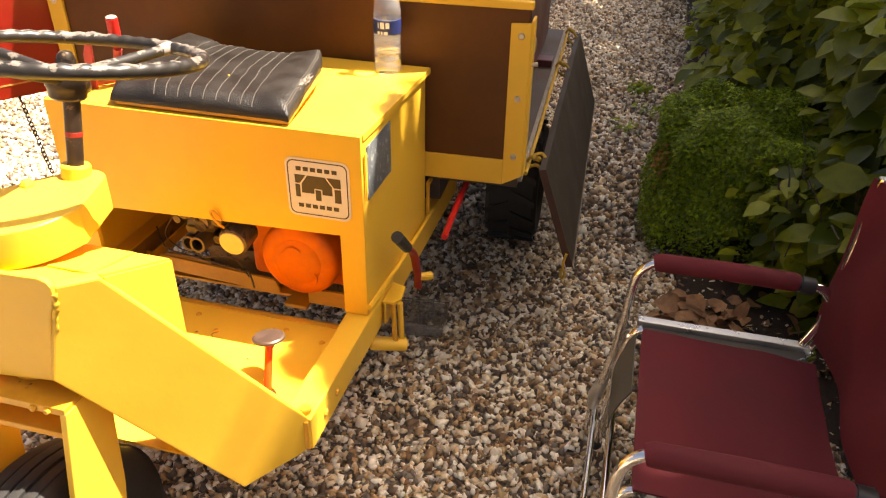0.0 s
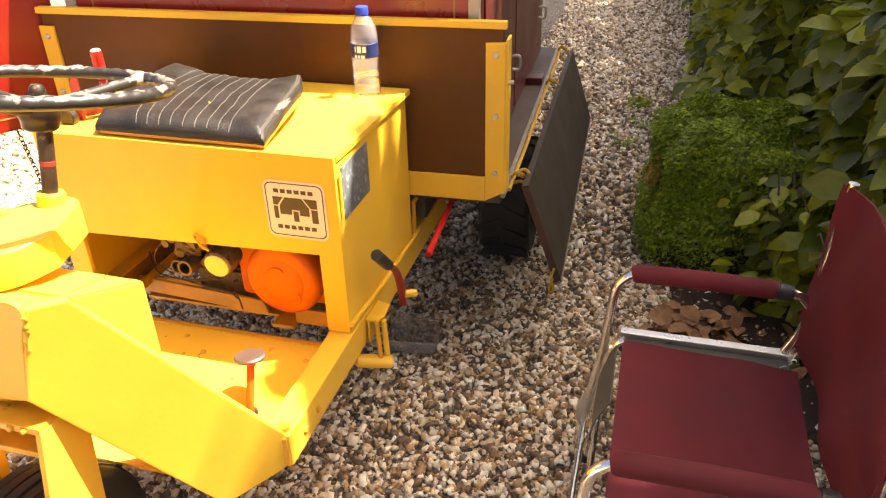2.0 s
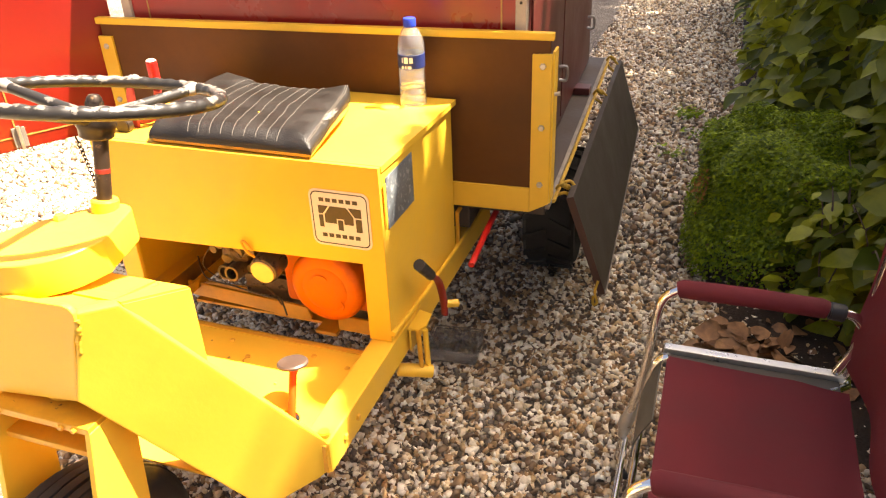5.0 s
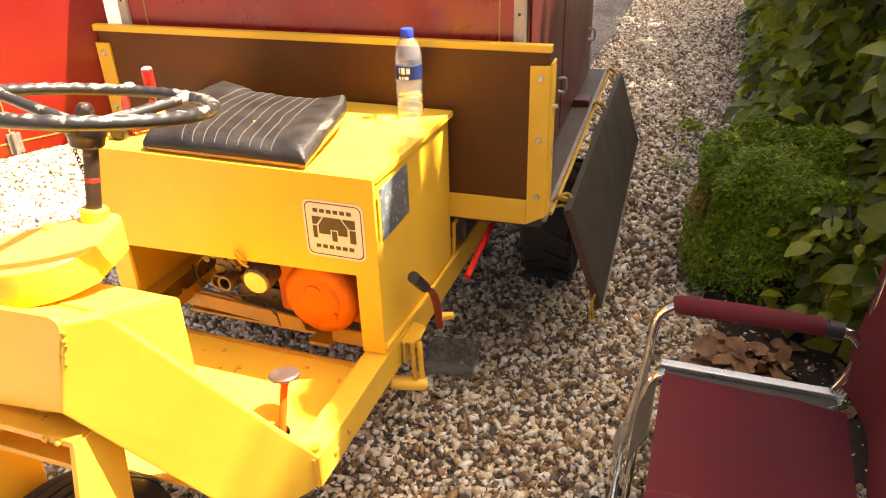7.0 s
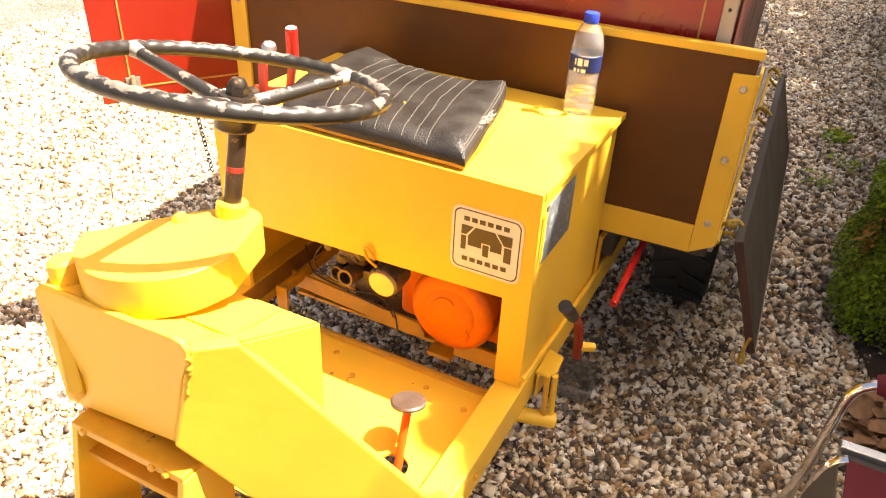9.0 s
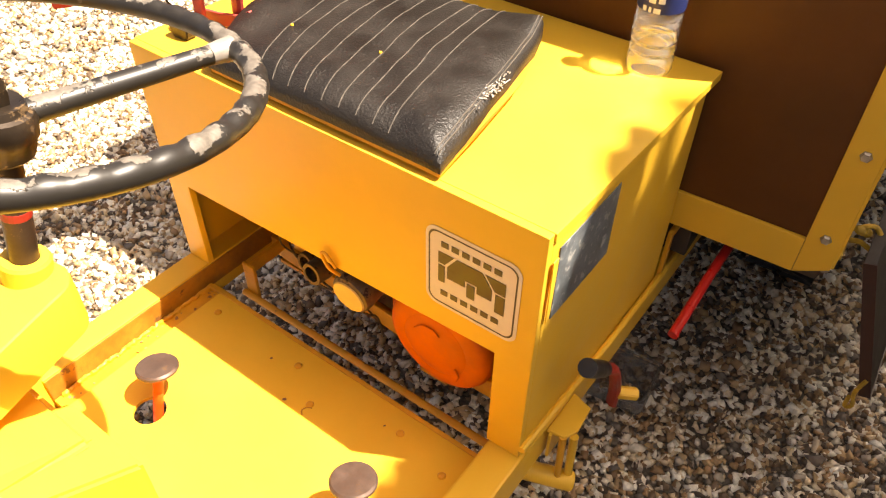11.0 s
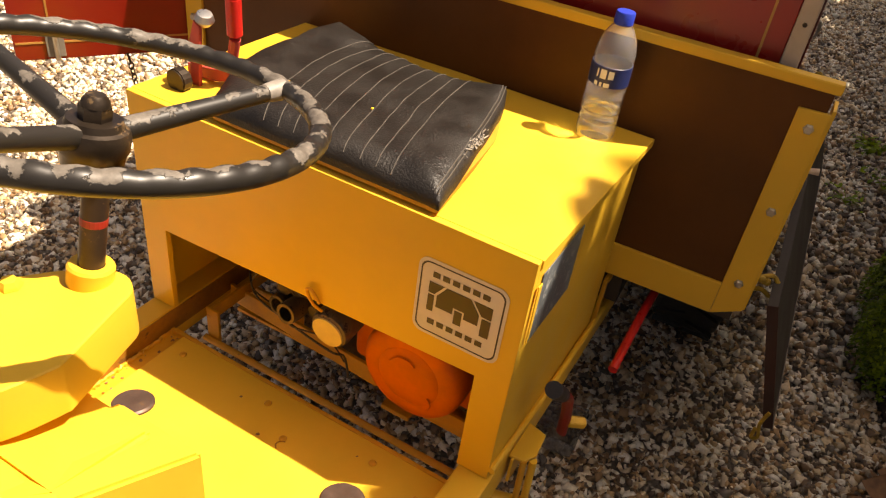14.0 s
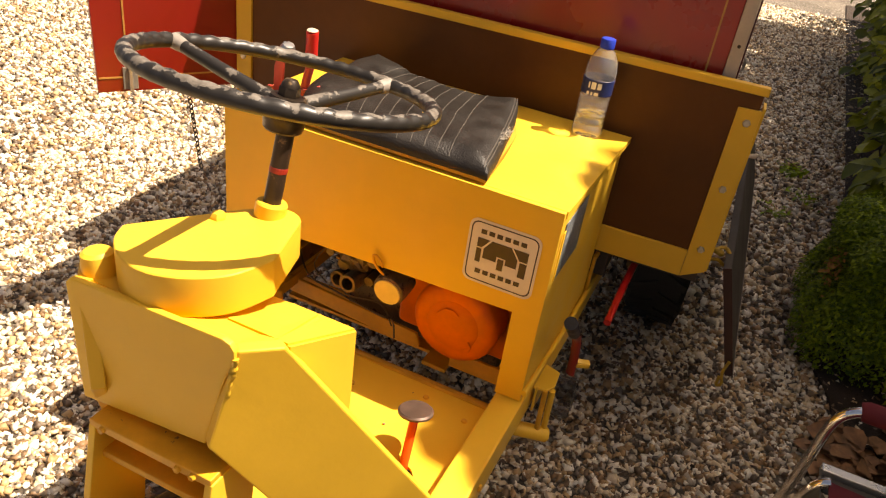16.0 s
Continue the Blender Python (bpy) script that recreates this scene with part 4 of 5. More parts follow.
bottle = thing("water_bottle", "clear half-full water bottle with blue cap and navy label", "bottle", (-0.078, 0.408, 0.8672))
BR = 0.0325
prof = [(0, 0.004), (0.018, 0.003), (0.024, 0.0), (0.030, 0.002), (BR, 0.010), (BR, 0.028), (BR - 0.0025, 0.032), (BR, 0.036)]
for k in range(4):
    z = 0.044 + 0.0125 * k
    prof += [(BR, z - 0.002), (BR - 0.0022, z + 0.003), (BR, z + 0.007)]
prof += [(BR - 0.001, 0.0945), (BR - 0.001, 0.1345), (BR, 0.139), (0.0322, 0.150), (0.0285, 0.168), (0.020, 0.185), (0.0135, 0.193), (0.0125, 0.200)]
inner = [(max(0.0, r - 0.0007), z + (0.0008 if z < 0.012 else 0)) for r, z in prof][::-1]
shell = part("bottle_body", bm_lathe(prof + inner, n=40), CLEAR, bottle, "clear ribbed plastic", smooth=True)
shell.visible_shadow = False
wprof = [(0, 0.006)] + [(r - 0.0012, z + 0.001) for r, z in prof[3:11]] + [(BR - 0.0014, 0.054), (0, 0.0545)]
wat = part("water", bm_lathe(wprof, n=40), WATER, bottle, smooth=True)
wat.visible_shadow = False
part("cap", bm_lathe([(0.0136, 0.193), (0.0152, 0.195), (0.0152, 0.211), (0.0140, 0.213), (0, 0.213)], n=30), CAP_BLUE, bottle, smooth=True)
lab = part("bottle_label", bm_lathe([(BR - 0.0004, 0.099), (BR + 0.0004, 0.0995), (BR + 0.0004, 0.1315), (BR - 0.0004, 0.132)], n=40), LABEL_BLUE, bottle, smooth=True)
for a0, a1, z0, z1 in ((-112, -107, 0.114, 0.127), (-101, -84, 0.113, 0.128), (-78, -63, 0.114, 0.127), (-114, -104, 0.100, 0.107), (-98, -91, 0.100, 0.107), (-86, -70, 0.100, 0.107)):
    bm = bmesh.new()
    ring = [radians(a0 + (a1 - a0) * i / 4) for i in range(5)]
    lo = [bm.verts.new(((BR + 0.0009) * math.cos(a), (BR + 0.0009) * math.sin(a), z0)) for a in ring]
    hi = [bm.verts.new(((BR + 0.0009) * math.cos(a), (BR + 0.0009) * math.sin(a), z1)) for a in ring]
    for i in range(4):
        bm.faces.new((lo[i], lo[i + 1], hi[i + 1], hi[i]))
    part("print_bar", bm, LABEL_WHITE, lab)

# ---------------------------------------------------------------- trailer behind the truck
trailer = thing("trailer", "dark red and brown painted trailer with yellow edging behind the truck", "trailer", (0.252, 0.490, 0), 2.3)
TL = -1.285
part("front_board", bm_box(TL + 0.01, -0.008, 0.0, 0.012, 0.62, 1.024, 0.002), BROWN_PANEL, trailer, "dark brown front board")
part("top_edging", bm_box(TL, 0.0, -0.006, 0.016, 1.022, 1.040, 0.003), YELLOW, trailer)
part("bottom_edging", bm_prism([(TL, -0.008, 0.640), (-0.0505, -0.008, 0.640), (-0.0505, -0.008, 0.572), (TL, -0.008, 0.572)], (0, 0.008, 0), 0.0015), YELLOW, trailer)
strip = part("side_edging", bm_prism([(-0.050, -0.008, 0.990), (-0.002, -0.008, 0.992), (0.0, -0.008, 0.600), (-0.050, -0.008, 0.572)], (0, 0.008, 0), 0.0015), YELLOW, trailer)
for z in (0.962, 0.808, 0.654):
    part("bolt", bm_bolt((-0.024, -0.008, z), (0, -1, 0), 0.0085, 0.006), ZINC, strip)
part("eyelet", bm_cyl((0.003, 0.004, 0.892), (0.018, 0.006, 0.894), 0.0045, 0.006, 10), CREAM, strip, "small pale hook")
strip = part("side_edging", bm_box(TL, TL + 0.045, -0.008, 0.0, 0.640, 0.990, 0.0015), YELLOW, trailer)
for z in (0.962, 0.808, 0.654):
    part("bolt", bm_bolt((TL + 0.022, -0.008, z), (0, -1, 0), 0.0085, 0.006), ZINC, strip)
part("corner_angle", bm_box(-0.002, 0.004, -0.002, 0.05, 0.60, 0.997, 0.001), YELLOW, trailer)
part("deck", bm_box(TL + 0.01, -0.012, 0.013, 1.50, 0.556, 0.580, 0.003), DECK, trailer, "weathered grey deck boards")
part("deck_edge", bm_box(-0.012, 0.0, 0.013, 1.50, 0.574, 0.584, 0.002), EDGE_PLY, trailer)
part("deck_block", bm_box(-0.075, -0.015, 0.97, 1.035, 0.580, 0.606, 0.004), MAROON_SIDE, trailer)
body = part("body_front", bm_box(TL + 0.10, -0.101, 0.040, 0.060, 0.581, 1.385, 0.002), RED_PANEL, trailer, "glossy dark red front panel with gold lining")
part("gold_line", bm_box(-0.138, -0.134, 0.0385, 0.0400, 0.62, 1.33, 0), PIN, body)
part("gold_line", bm_box(TL + 0.150, TL + 0.154, 0.0385, 0.0400, 0.62, 1.33, 0), PIN, body)
for x in (-0.1005, TL + 0.072):
    post = part("corner_post", bm_box(x, x + 0.027, 0.030, 0.060, 0.581, 1.392, 0.003), CREAM, trailer, "cream painted corner post")
    part("post_screw", bm_bolt((x + 0.014, 0.030, 1.10), (0, -1, 0), 0.004, 0.002), BLACK_METAL, post)
side = part("body_side", bm_box(-0.092, -0.075, 0.0605, 1.44, 0.581, 1.385, 0.003), MAROON_SIDE, trailer, "dark maroon side panel")
for y0, y1 in ((0.10, 0.62), (0.64, 1.32)):
    door = part("side_door", bm_box(-0.075, -0.069, y0, y1, 0.61, 1.37, 0.002), MAROON_SIDE, side)
    part("door_handle", bm_tube(smooth_line([(-0.068, y1 - 0.06, 0.80), (-0.045, y1 - 0.06, 0.80), (-0.045, y1 - 0.06, 0.76), (-0.068, y1 - 0.06, 0.76)]), 0.005, 8), ZINC, door)
part("body_side", bm_box(TL + 0.075, TL + 0.092, 0.0605, 1.44, 0.581, 1.385, 0.003), MAROON_SIDE, trailer)
part("body_back", bm_box(TL + 0.093, -0.093, 1.42, 1.44, 0.581, 1.385, 0.003), MAROON_SIDE, trailer)
# unseen upper walls and roof, added to lengthen the trailer's ground shadow
for x0, x1, y0, y1 in ((-0.092, -0.075, 0.36, 1.44), (TL + 0.075, TL + 0.092, 0.36, 1.44), (TL + 0.093, -0.093, 0.36, 0.378), (TL + 0.093, -0.093, 1.42, 1.44)):
    part("shade_wall", bm_box(x0, x1, y0, y1, 1.409, 1.62, 0.003), MAROON_SIDE, trailer)
part("shade_roof", bm_box(TL + 0.060, -0.060, 0.345, 1.455, 1.6205, 1.645, 0.004), MAROON_SIDE, trailer)
part("body_roof", bm_box(TL + 0.072, -0.073, 0.036, 1.444, 1.3925, 1.408, 0.003), MAROON_SIDE, trailer)
for x in (-0.25, TL + 0.28):
    part("chassis_beam", bm_box(x - 0.03, x + 0.03, 0.02, 1.49, 0.49, 0.5555, 0.004), DECK, trailer)
part("trailer_axle", bm_cyl((TL + 0.06, 0.745, 0.225), (-0.06, 0.745, 0.225), 0.02, n=16), BLACK_METAL, trailer)
for x in (-0.085, TL + 0.085):
    road_wheel(trailer, (x, 0.745, 0.225), 0.225, 0.088, 18, MAROON_SIDE)
for x in (-0.25, TL + 0.28):
    part("axle_hanger", bm_box(x - 0.01, x + 0.01, 0.70, 0.78, 0.21, 0.50, 0.003), BLACK_METAL, trailer)
part("drawbar", bm_cyl((-0.60, -0.20, 0.40), (-0.60, 0.10, 0.50), 0.02, n=14), BLACK_METAL, trailer)
# tail rope along the deck edge
part("edge_rope", bm_tube(smooth_line([(0.004, 0.06, 0.578), (0.006, 0.4, 0.574), (0.005, 0.8, 0.577), (0.006, 1.2, 0.573), (0.004, 1.48, 0.577)]), 0.0055, 8), ROPE, trailer, "thin yellow rope along the deck edge", smooth=True)

# side board tied on with rope loops
sboard = thing("side_board", "dark grey wooden side board hanging from yellow rope loops", "board", (0.252, 0.490, 0), 2.3)
hang = [(0.040, 0.045, 0.598), (0.040, 1.50, 0.566), (0.135, 1.52, 0.262), (0.140, 0.085, 0.285)]
part("panel", bm_prism(hang, (0.018, 0, 0.005), 0.0015), FLAP_DARK, sboard, "dark grey board face")
part("panel_edge", bm_prism([(0.0395, 0.0445, 0.5985), (0.0585, 0.0445, 0.604), (0.1585, 0.0845, 0.290), (0.1395, 0.0845, 0.2845)], (0, -0.002, 0), 0), EDGE_RED, sboard)
part("bottom_lip", bm_prism([(0.1545, 0.086, 0.2875), (0.1595, 0.086, 0.2895), (0.1545, 1.52, 0.2665), (0.1495, 1.52, 0.2645)], (0.0015, 0, -0.006), 0), EDGE_PLY, sboard, "pale raw bottom edge")
for y in (0.13, 0.98, 1.44):
    z = 0.598 - 0.022 * y
    loop = [(0.0, y, 0.583), (0.016, y - 0.006, 0.603), (0.038, y + 0.004, z + 0.012), (0.056, y, z - 0.012), (0.048, y + 0.006, z - 0.035), (0.026, y - 0.004, z - 0.02), (0.006, y + 0.003, 0.566)]
    knot = part("rope_loop", bm_tube(smooth_line(loop, 5, True), 0.0046, 8, True), ROPE, sboard, "knotted yellow rope", smooth=True)
    bm = bmesh.new()
    for k in range(3):
        bmesh.ops.create_icosphere(bm, subdivisions=2, radius=0.0085, matrix=Matrix.Translation((0.018 + 0.006 * k, y + 0.008 * (k - 1), 0.600 - 0.006 * k)))
    part("knot", bm, ROPE, knot, smooth=True)
part("rope_tail", bm_tube(smooth_line([(0.137, 0.075, 0.335), (0.130, 0.070, 0.30), (0.138, 0.072, 0.265), (0.128, 0.074, 0.255), (0.126, 0.07, 0.285)]), 0.004, 8), ROPE, sboard, smooth=True)

# open red flap on the far side
flap = thing("red_flap_door", "bright red hinged flap with gold lining standing open beside the trailer", "flap")
FA, FB = Vector((-1.226, 0.146, 0)), Vector((-1.012, 0.476, 0))
fd = (FB - FA).normalized()
fn = Vector((fd.y, -fd.x, 0))


def fl(s, z, o=0.0):
    p = FA + fd * s + fn * o
    return (p.x, p.y, z)


FLEN = (FB - FA).length
panel = part("flap_panel", bm_prism([fl(0, 0.722), fl(FLEN, 0.722), fl(FLEN, 1.215), fl(0, 1.215)], fn * -0.018, 0.002), RED_FLAP, flap)
part("gold_line", bm_prism([fl(0.004, 0.757), fl(FLEN - 0.02, 0.757), fl(FLEN - 0.02, 0.761), fl(0.004, 0.761)], fn * 0.0012, 0), PIN, panel)
part("gold_line", bm_prism([fl(0.070, 0.73), fl(0.074, 0.73), fl(0.074, 1.20), fl(0.070, 1.20)], fn * 0.0016, 0), PIN, panel)
hinge = part("hinge", bm_prism([fl(0.060, 0.728), fl(0.095, 0.728), fl(0.095, 0.785), fl(0.060, 0.785)], fn * 0.004, 0.001), EDGE_PLY, panel)
part("hinge_pin", bm_cyl(fl(0.078, 0.722, 0.006), fl(0.078, 0.79, 0.006), 0.005, n=10), ZINC, hinge)
part("hinge_leg", bm_box(-1.245, -1.225, 0.20, 0.26, 0.735, 0.80, 0.003), BLACK_METAL, flap)
chain = part("chain", bm_tube([fl(0.215, 0.725), fl(0.220, 0.70)], 0.003, 6), BLACK_METAL, flap, "short hanging dark chain")
for i in range(16):
    c = Vector(fl(0.220 + 0.0016 * i, 0.695 - 0.0135 * i))
    a = Vector((0.006, 0, 0)) if i % 2 else Vector((0, 0.006, 0))
    up_ = Vector((0, 0, 0.009))
    part("chain_link", bm_tube(smooth_line([c + up_, c + a, c - up_, c - a], 4, True), 0.0018, 5, True), BLACK_METAL, chain)

# ---------------------------------------------------------------- folding chair
chair = thing("folding_chair", "maroon canvas folding armchair with chrome tube frame on the gravel", "chair", (0.80, -0.08, 0))


def ch(x, y, z):
    return (x - 0.80, y + 0.08, z)


YF, YN = 0.215, -0.370
for y, s in ((YF, 1), (YN, -1)):
    arm = part("arm_frame", bm_tube(smooth_line([ch(0.512, y + 0.015 * s, 0.02), ch(0.520, y + 0.012 * s, 0.12), ch(0.548, y, 0.30), ch(0.560, y, 0.43), ch(0.568, y, 0.515), ch(0.590, y, 0.552), ch(0.630, y, 0.564),
                                                  ch(0.78, y, 0.566), ch(0.925, y, 0.562), ch(0.965, y, 0.545), ch(0.985, y, 0.50), ch(0.975, y, 0.43), ch(0.955, y, 0.38)]), 0.0105, 14), CHROME, chair, "chrome tube arm and leg", smooth=True)
    part("arm_pad", bm_tube([ch(0.602, y, 0.562), ch(0.612, y, 0.565), ch(0.75, y, 0.567), ch(0.89, y, 0.565), ch(0.90, y, 0.563)], [0.018, 0.021, 0.0215, 0.021, 0.019], 18), MAROON, arm, "maroon padded arm sleeve", smooth=True)
    part("arm_clamp", bm_cyl(ch(0.902, y, 0.563), ch(0.935, y, 0.560), 0.019, n=18, bevel=0.003), BLACK_PLASTIC, arm, smooth=True)
    part("leg_brace", bm_tube([ch(0.515, y + 0.012 * s, 0.10), ch(0.520, y + 0.012 * s, 0.14), ch(0.535, y + 0.010 * s, 0.20), ch(0.545, y + 0.006 * s, 0.26)], [0.012, 0.019, 0.013, 0.009], 10), ALLOY, arm, smooth=True)
    leg = part("cross_leg", bm_tube(smooth_line([ch(0.602, y - 0.055 * s, 0.418), ch(0.585, y - 0.055 * s, 0.405), ch(0.568, y - 0.052 * s, 0.36), ch(0.556, y - 0.045 * s, 0.22), ch(0.542, y - 0.035 * s, 0.02)]), 0.0105, 14), CHROME, chair, smooth=True)
    part("foot_cap", bm_cyl(ch(0.542, y - 0.035 * s, 0.0), ch(0.542, y - 0.035 * s, 0.03), 0.0135, n=14, bevel=0.002), BLACK_PLASTIC, leg)
    part("seat_rail", bm_box(*sorted((ch(0.588, 0, 0)[0], ch(0.965, 0, 0)[0])), *sorted((ch(0, y - 0.012, 0)[1], ch(0, y + 0.012, 0)[1])), 0.388, 0.408, 0.003), ALLOY, chair, "square aluminium seat rail")
    part("rail_pin", bm_tube([ch(0.935, y - 0.05 * s, 0.392), ch(0.975, y - 0.01 * s, 0.385), ch(0.975, y + 0.01 * s, 0.385)], 0.007, 10), CHROME, chair, smooth=True)
    part("back_post", bm_tube(smooth_line([ch(0.945, y, 0.40), ch(0.975, y, 0.50), ch(0.985, y, 0.68), ch(0.994, y, 0.825)]), 0.0105, 14), CHROME, chair, smooth=True)
    part("rear_leg", bm_tube(smooth_line([ch(0.955, y, 0.40), ch(0.98, y, 0.2), ch(1.01, y, 0.012)]), 0.0105, 12), CHROME, chair, smooth=True)
part("strut", bm_cyl(ch(0.525, YN, 0.10), ch(0.525, YF, 0.10), 0.008, n=12), CHROME, chair, smooth=True)
part("strut", bm_cyl(ch(0.560, YN + 0.05, 0.25), ch(0.560, YF - 0.05, 0.25), 0.008, n=12), CHROME, chair, smooth=True)


def cloth(fn_, nu, nv, thick):
    bm = bmesh.new()
    g = [[bm.verts.new(fn_(i / nu, j / nv)) for i in range(nu + 1)] for j in range(nv + 1)]
    for j in range(nv):
        for i in range(nu):
            bm.faces.new((g[j][i], g[j][i + 1], g[j + 1][i + 1], g[j + 1][i]))
    bmesh.ops.recalc_face_normals(bm, faces=bm.faces)
    bmesh.ops.solidify(bm, geom=list(bm.faces), thickness=thick)
    return bm


def seat_cloth(u, v):
    y = YN + 0.055 + (YF - YN - 0.11) * v
    sag = -0.020 * math.sin(math.pi * v) * (0.6 + 0.4 * u)
    ripple = 0.004 * noise.noise((u * 5, v * 3, 2.0)) + 0.003 * math.sin(u * 9 + v * 2) * (u ** 2)
    return Vector(ch(0.598 + 0.372 * u, y, 0.420 - 0.018 * u + sag + ripple))


part("seat_sling", cloth(seat_cloth, 24, 24, 0.004), MAROON, chair, "sagging maroon canvas seat", smooth=True)
part("seat_webbing", bm_box(*sorted((ch(0.59, 0, 0)[0], ch(0.955, 0, 0)[0])), *sorted((ch(0, YF - 0.062, 0)[1], ch(0, YF - 0.013, 0)[1])), 0.392, 0.396, 0.001), GREY_STRAP, chair)
part("front_webbing", cloth(lambda u, v: Vector(ch(0.585 - 0.034 * math.sin(math.pi * 0.55 * v), YF - 0.06 - 0.20 * u, 0.405 - 0.14 * v * (1 - 0.2 * u))), 8, 8, 0.003), GREY_STRAP, chair, smooth=True)


def back_cloth(u, v):
    y = YN - 0.012 + (YF - YN + 0.024) * u
    d = 0.045 * math.sin(math.pi * u) ** 0.8
    z = 0.43 + 0.39 * v
    fold = 0.010 * math.sin(u * 11 + v * 4) * math.sin(math.pi * u) + 0.014 * noise.noise((u * 3.2, v * 2.2, 7.0))
    x = 0.968 + 0.016 * v + d * (0.35 + 0.65 * v) + fold
    return Vector(ch(x, y, z))


part("backrest", cloth(back_cloth, 22, 18, 0.005), MAROON, chair, "loose maroon canvas backrest", smooth=True)

# ---------------------------------------------------------------- plastic tub on the gravel
tub = thing("plastic_tub", "scuffed clear plastic tub lying on the gravel under the truck", "tub", (-0.038, 0.545, 0.016), 6)
bm = bm_box(-0.078, 0.078, -0.065, 0.065, 0.0, 0.045, 0.012, 3)
bmesh.ops.delete(bm, geom=[f for f in bm.faces if f.calc_center_median().z > 0.044], context='FACES')
bmesh.ops.solidify(bm, geom=list(bm.faces), thickness=0.0015)
t_ = part("tub_shell", bm, TUB_CLEAR, tub, smooth=True)
t_.visible_shadow = False
rim_ = [(0.080, 0.067), (-0.080, 0.067), (-0.080, -0.067), (0.080, -0.067)]
r_ = part("tub_rim", bm_tube([(x, y, 0.045) for x, y in rim_], 0.003, 6, True), TUB_CLEAR, tub)
r_.visible_shadow = False

# ---------------------------------------------------------------- planting along the drive
soil = part("planting_bed", bm_prism([(0.80, 0.62, 0.004), (0.74, 1.05, 0.004), (0.66, 1.30, 0.004), (0.66, 1.75, 0.004), (0.80, 2.6, 0.004), (0.86, 9, 0.004), (6, 9, 0.004), (6, -3, 0.004), (1.5, -3, 0.004), (1.15, 0.35, 0.004)], (0, 0, 0.012), 0), SOIL)
tagged(soil, "dark soil bed edging the gravel", "soil", kind="structure")


def leaf_mesh(name, places, sizes, normals, rng, material, parent=None, label="", wide=0.42, simple=False):
    n = len(places)
    if simple:
        base = np.array([(0, 0, 0), (0.5, wide, 0.10), (1, 0, -0.05), (0.5, -wide, 0.10)], float)
        faces = np.array([(0, 1, 2), (0, 2, 3)])
    else:
        base = np.array([(0, 0, 0), (0.30, 0, -0.02), (0.65, 0, -0.06), (1.0, 0, -0.20), (0.26, wide * 0.85, 0.07), (0.58, wide, 0.04), (0.86, wide * 0.45, -0.08),
                         (0.26, -wide * 0.85, 0.07), (0.58, -wide, 0.04), (0.86, -wide * 0.45, -0.08)], float)
        faces = np.array([(0, 1, 4), (1, 5, 4), (1, 2, 5), (2, 6, 5), (2, 3, 6), (0, 7, 1), (1, 7, 8), (1, 8, 2), (2, 8, 9), (2, 9, 3)])
    k = len(base)
    nz = normals + rng.normal(0, 0.40, (n, 3))
    nz /= np.linalg.norm(nz, axis=1)[:, None]
    t = rng.normal(size=(n, 3)) * 0.70 + np.array([-0.85, -0.40, -0.40])
    t -= nz * np.sum(t * nz, axis=1)[:, None]
    t /= np.linalg.norm(t, axis=1)[:, None]
    s = np.cross(nz, t)
    loc = base[None] * sizes[:, None, None]
    pts = places[:, None, :] + loc[:, :, 0:1] * t[:, None, :] + loc[:, :, 1:2] * s[:, None, :] + loc[:, :, 2:3] * nz[:, None, :]
    me = bpy.data.meshes.new(name)
    v = pts.reshape(-1, 3)
    f = (faces[None] + (np.arange(n) * k)[:, None, None]).reshape(-1, 3)
    me.vertices.add(len(v))
    me.vertices.foreach_set("co", v.ravel())
    me.loops.add(f.size)
    me.loops.foreach_set("vertex_index", f.ravel())
    me.polygons.add(len(f))
    me.polygons.foreach_set("loop_start", np.arange(0, f.size, 3))
    me.polygons.foreach_set("loop_total", np.full(len(f), 3))
    me.update()
    me.validate()
    me.materials.append(material)
    ob = new(name, me)
    if parent:
        ob.parent = parent
    if label:
        ob["label"] = label
    return ob


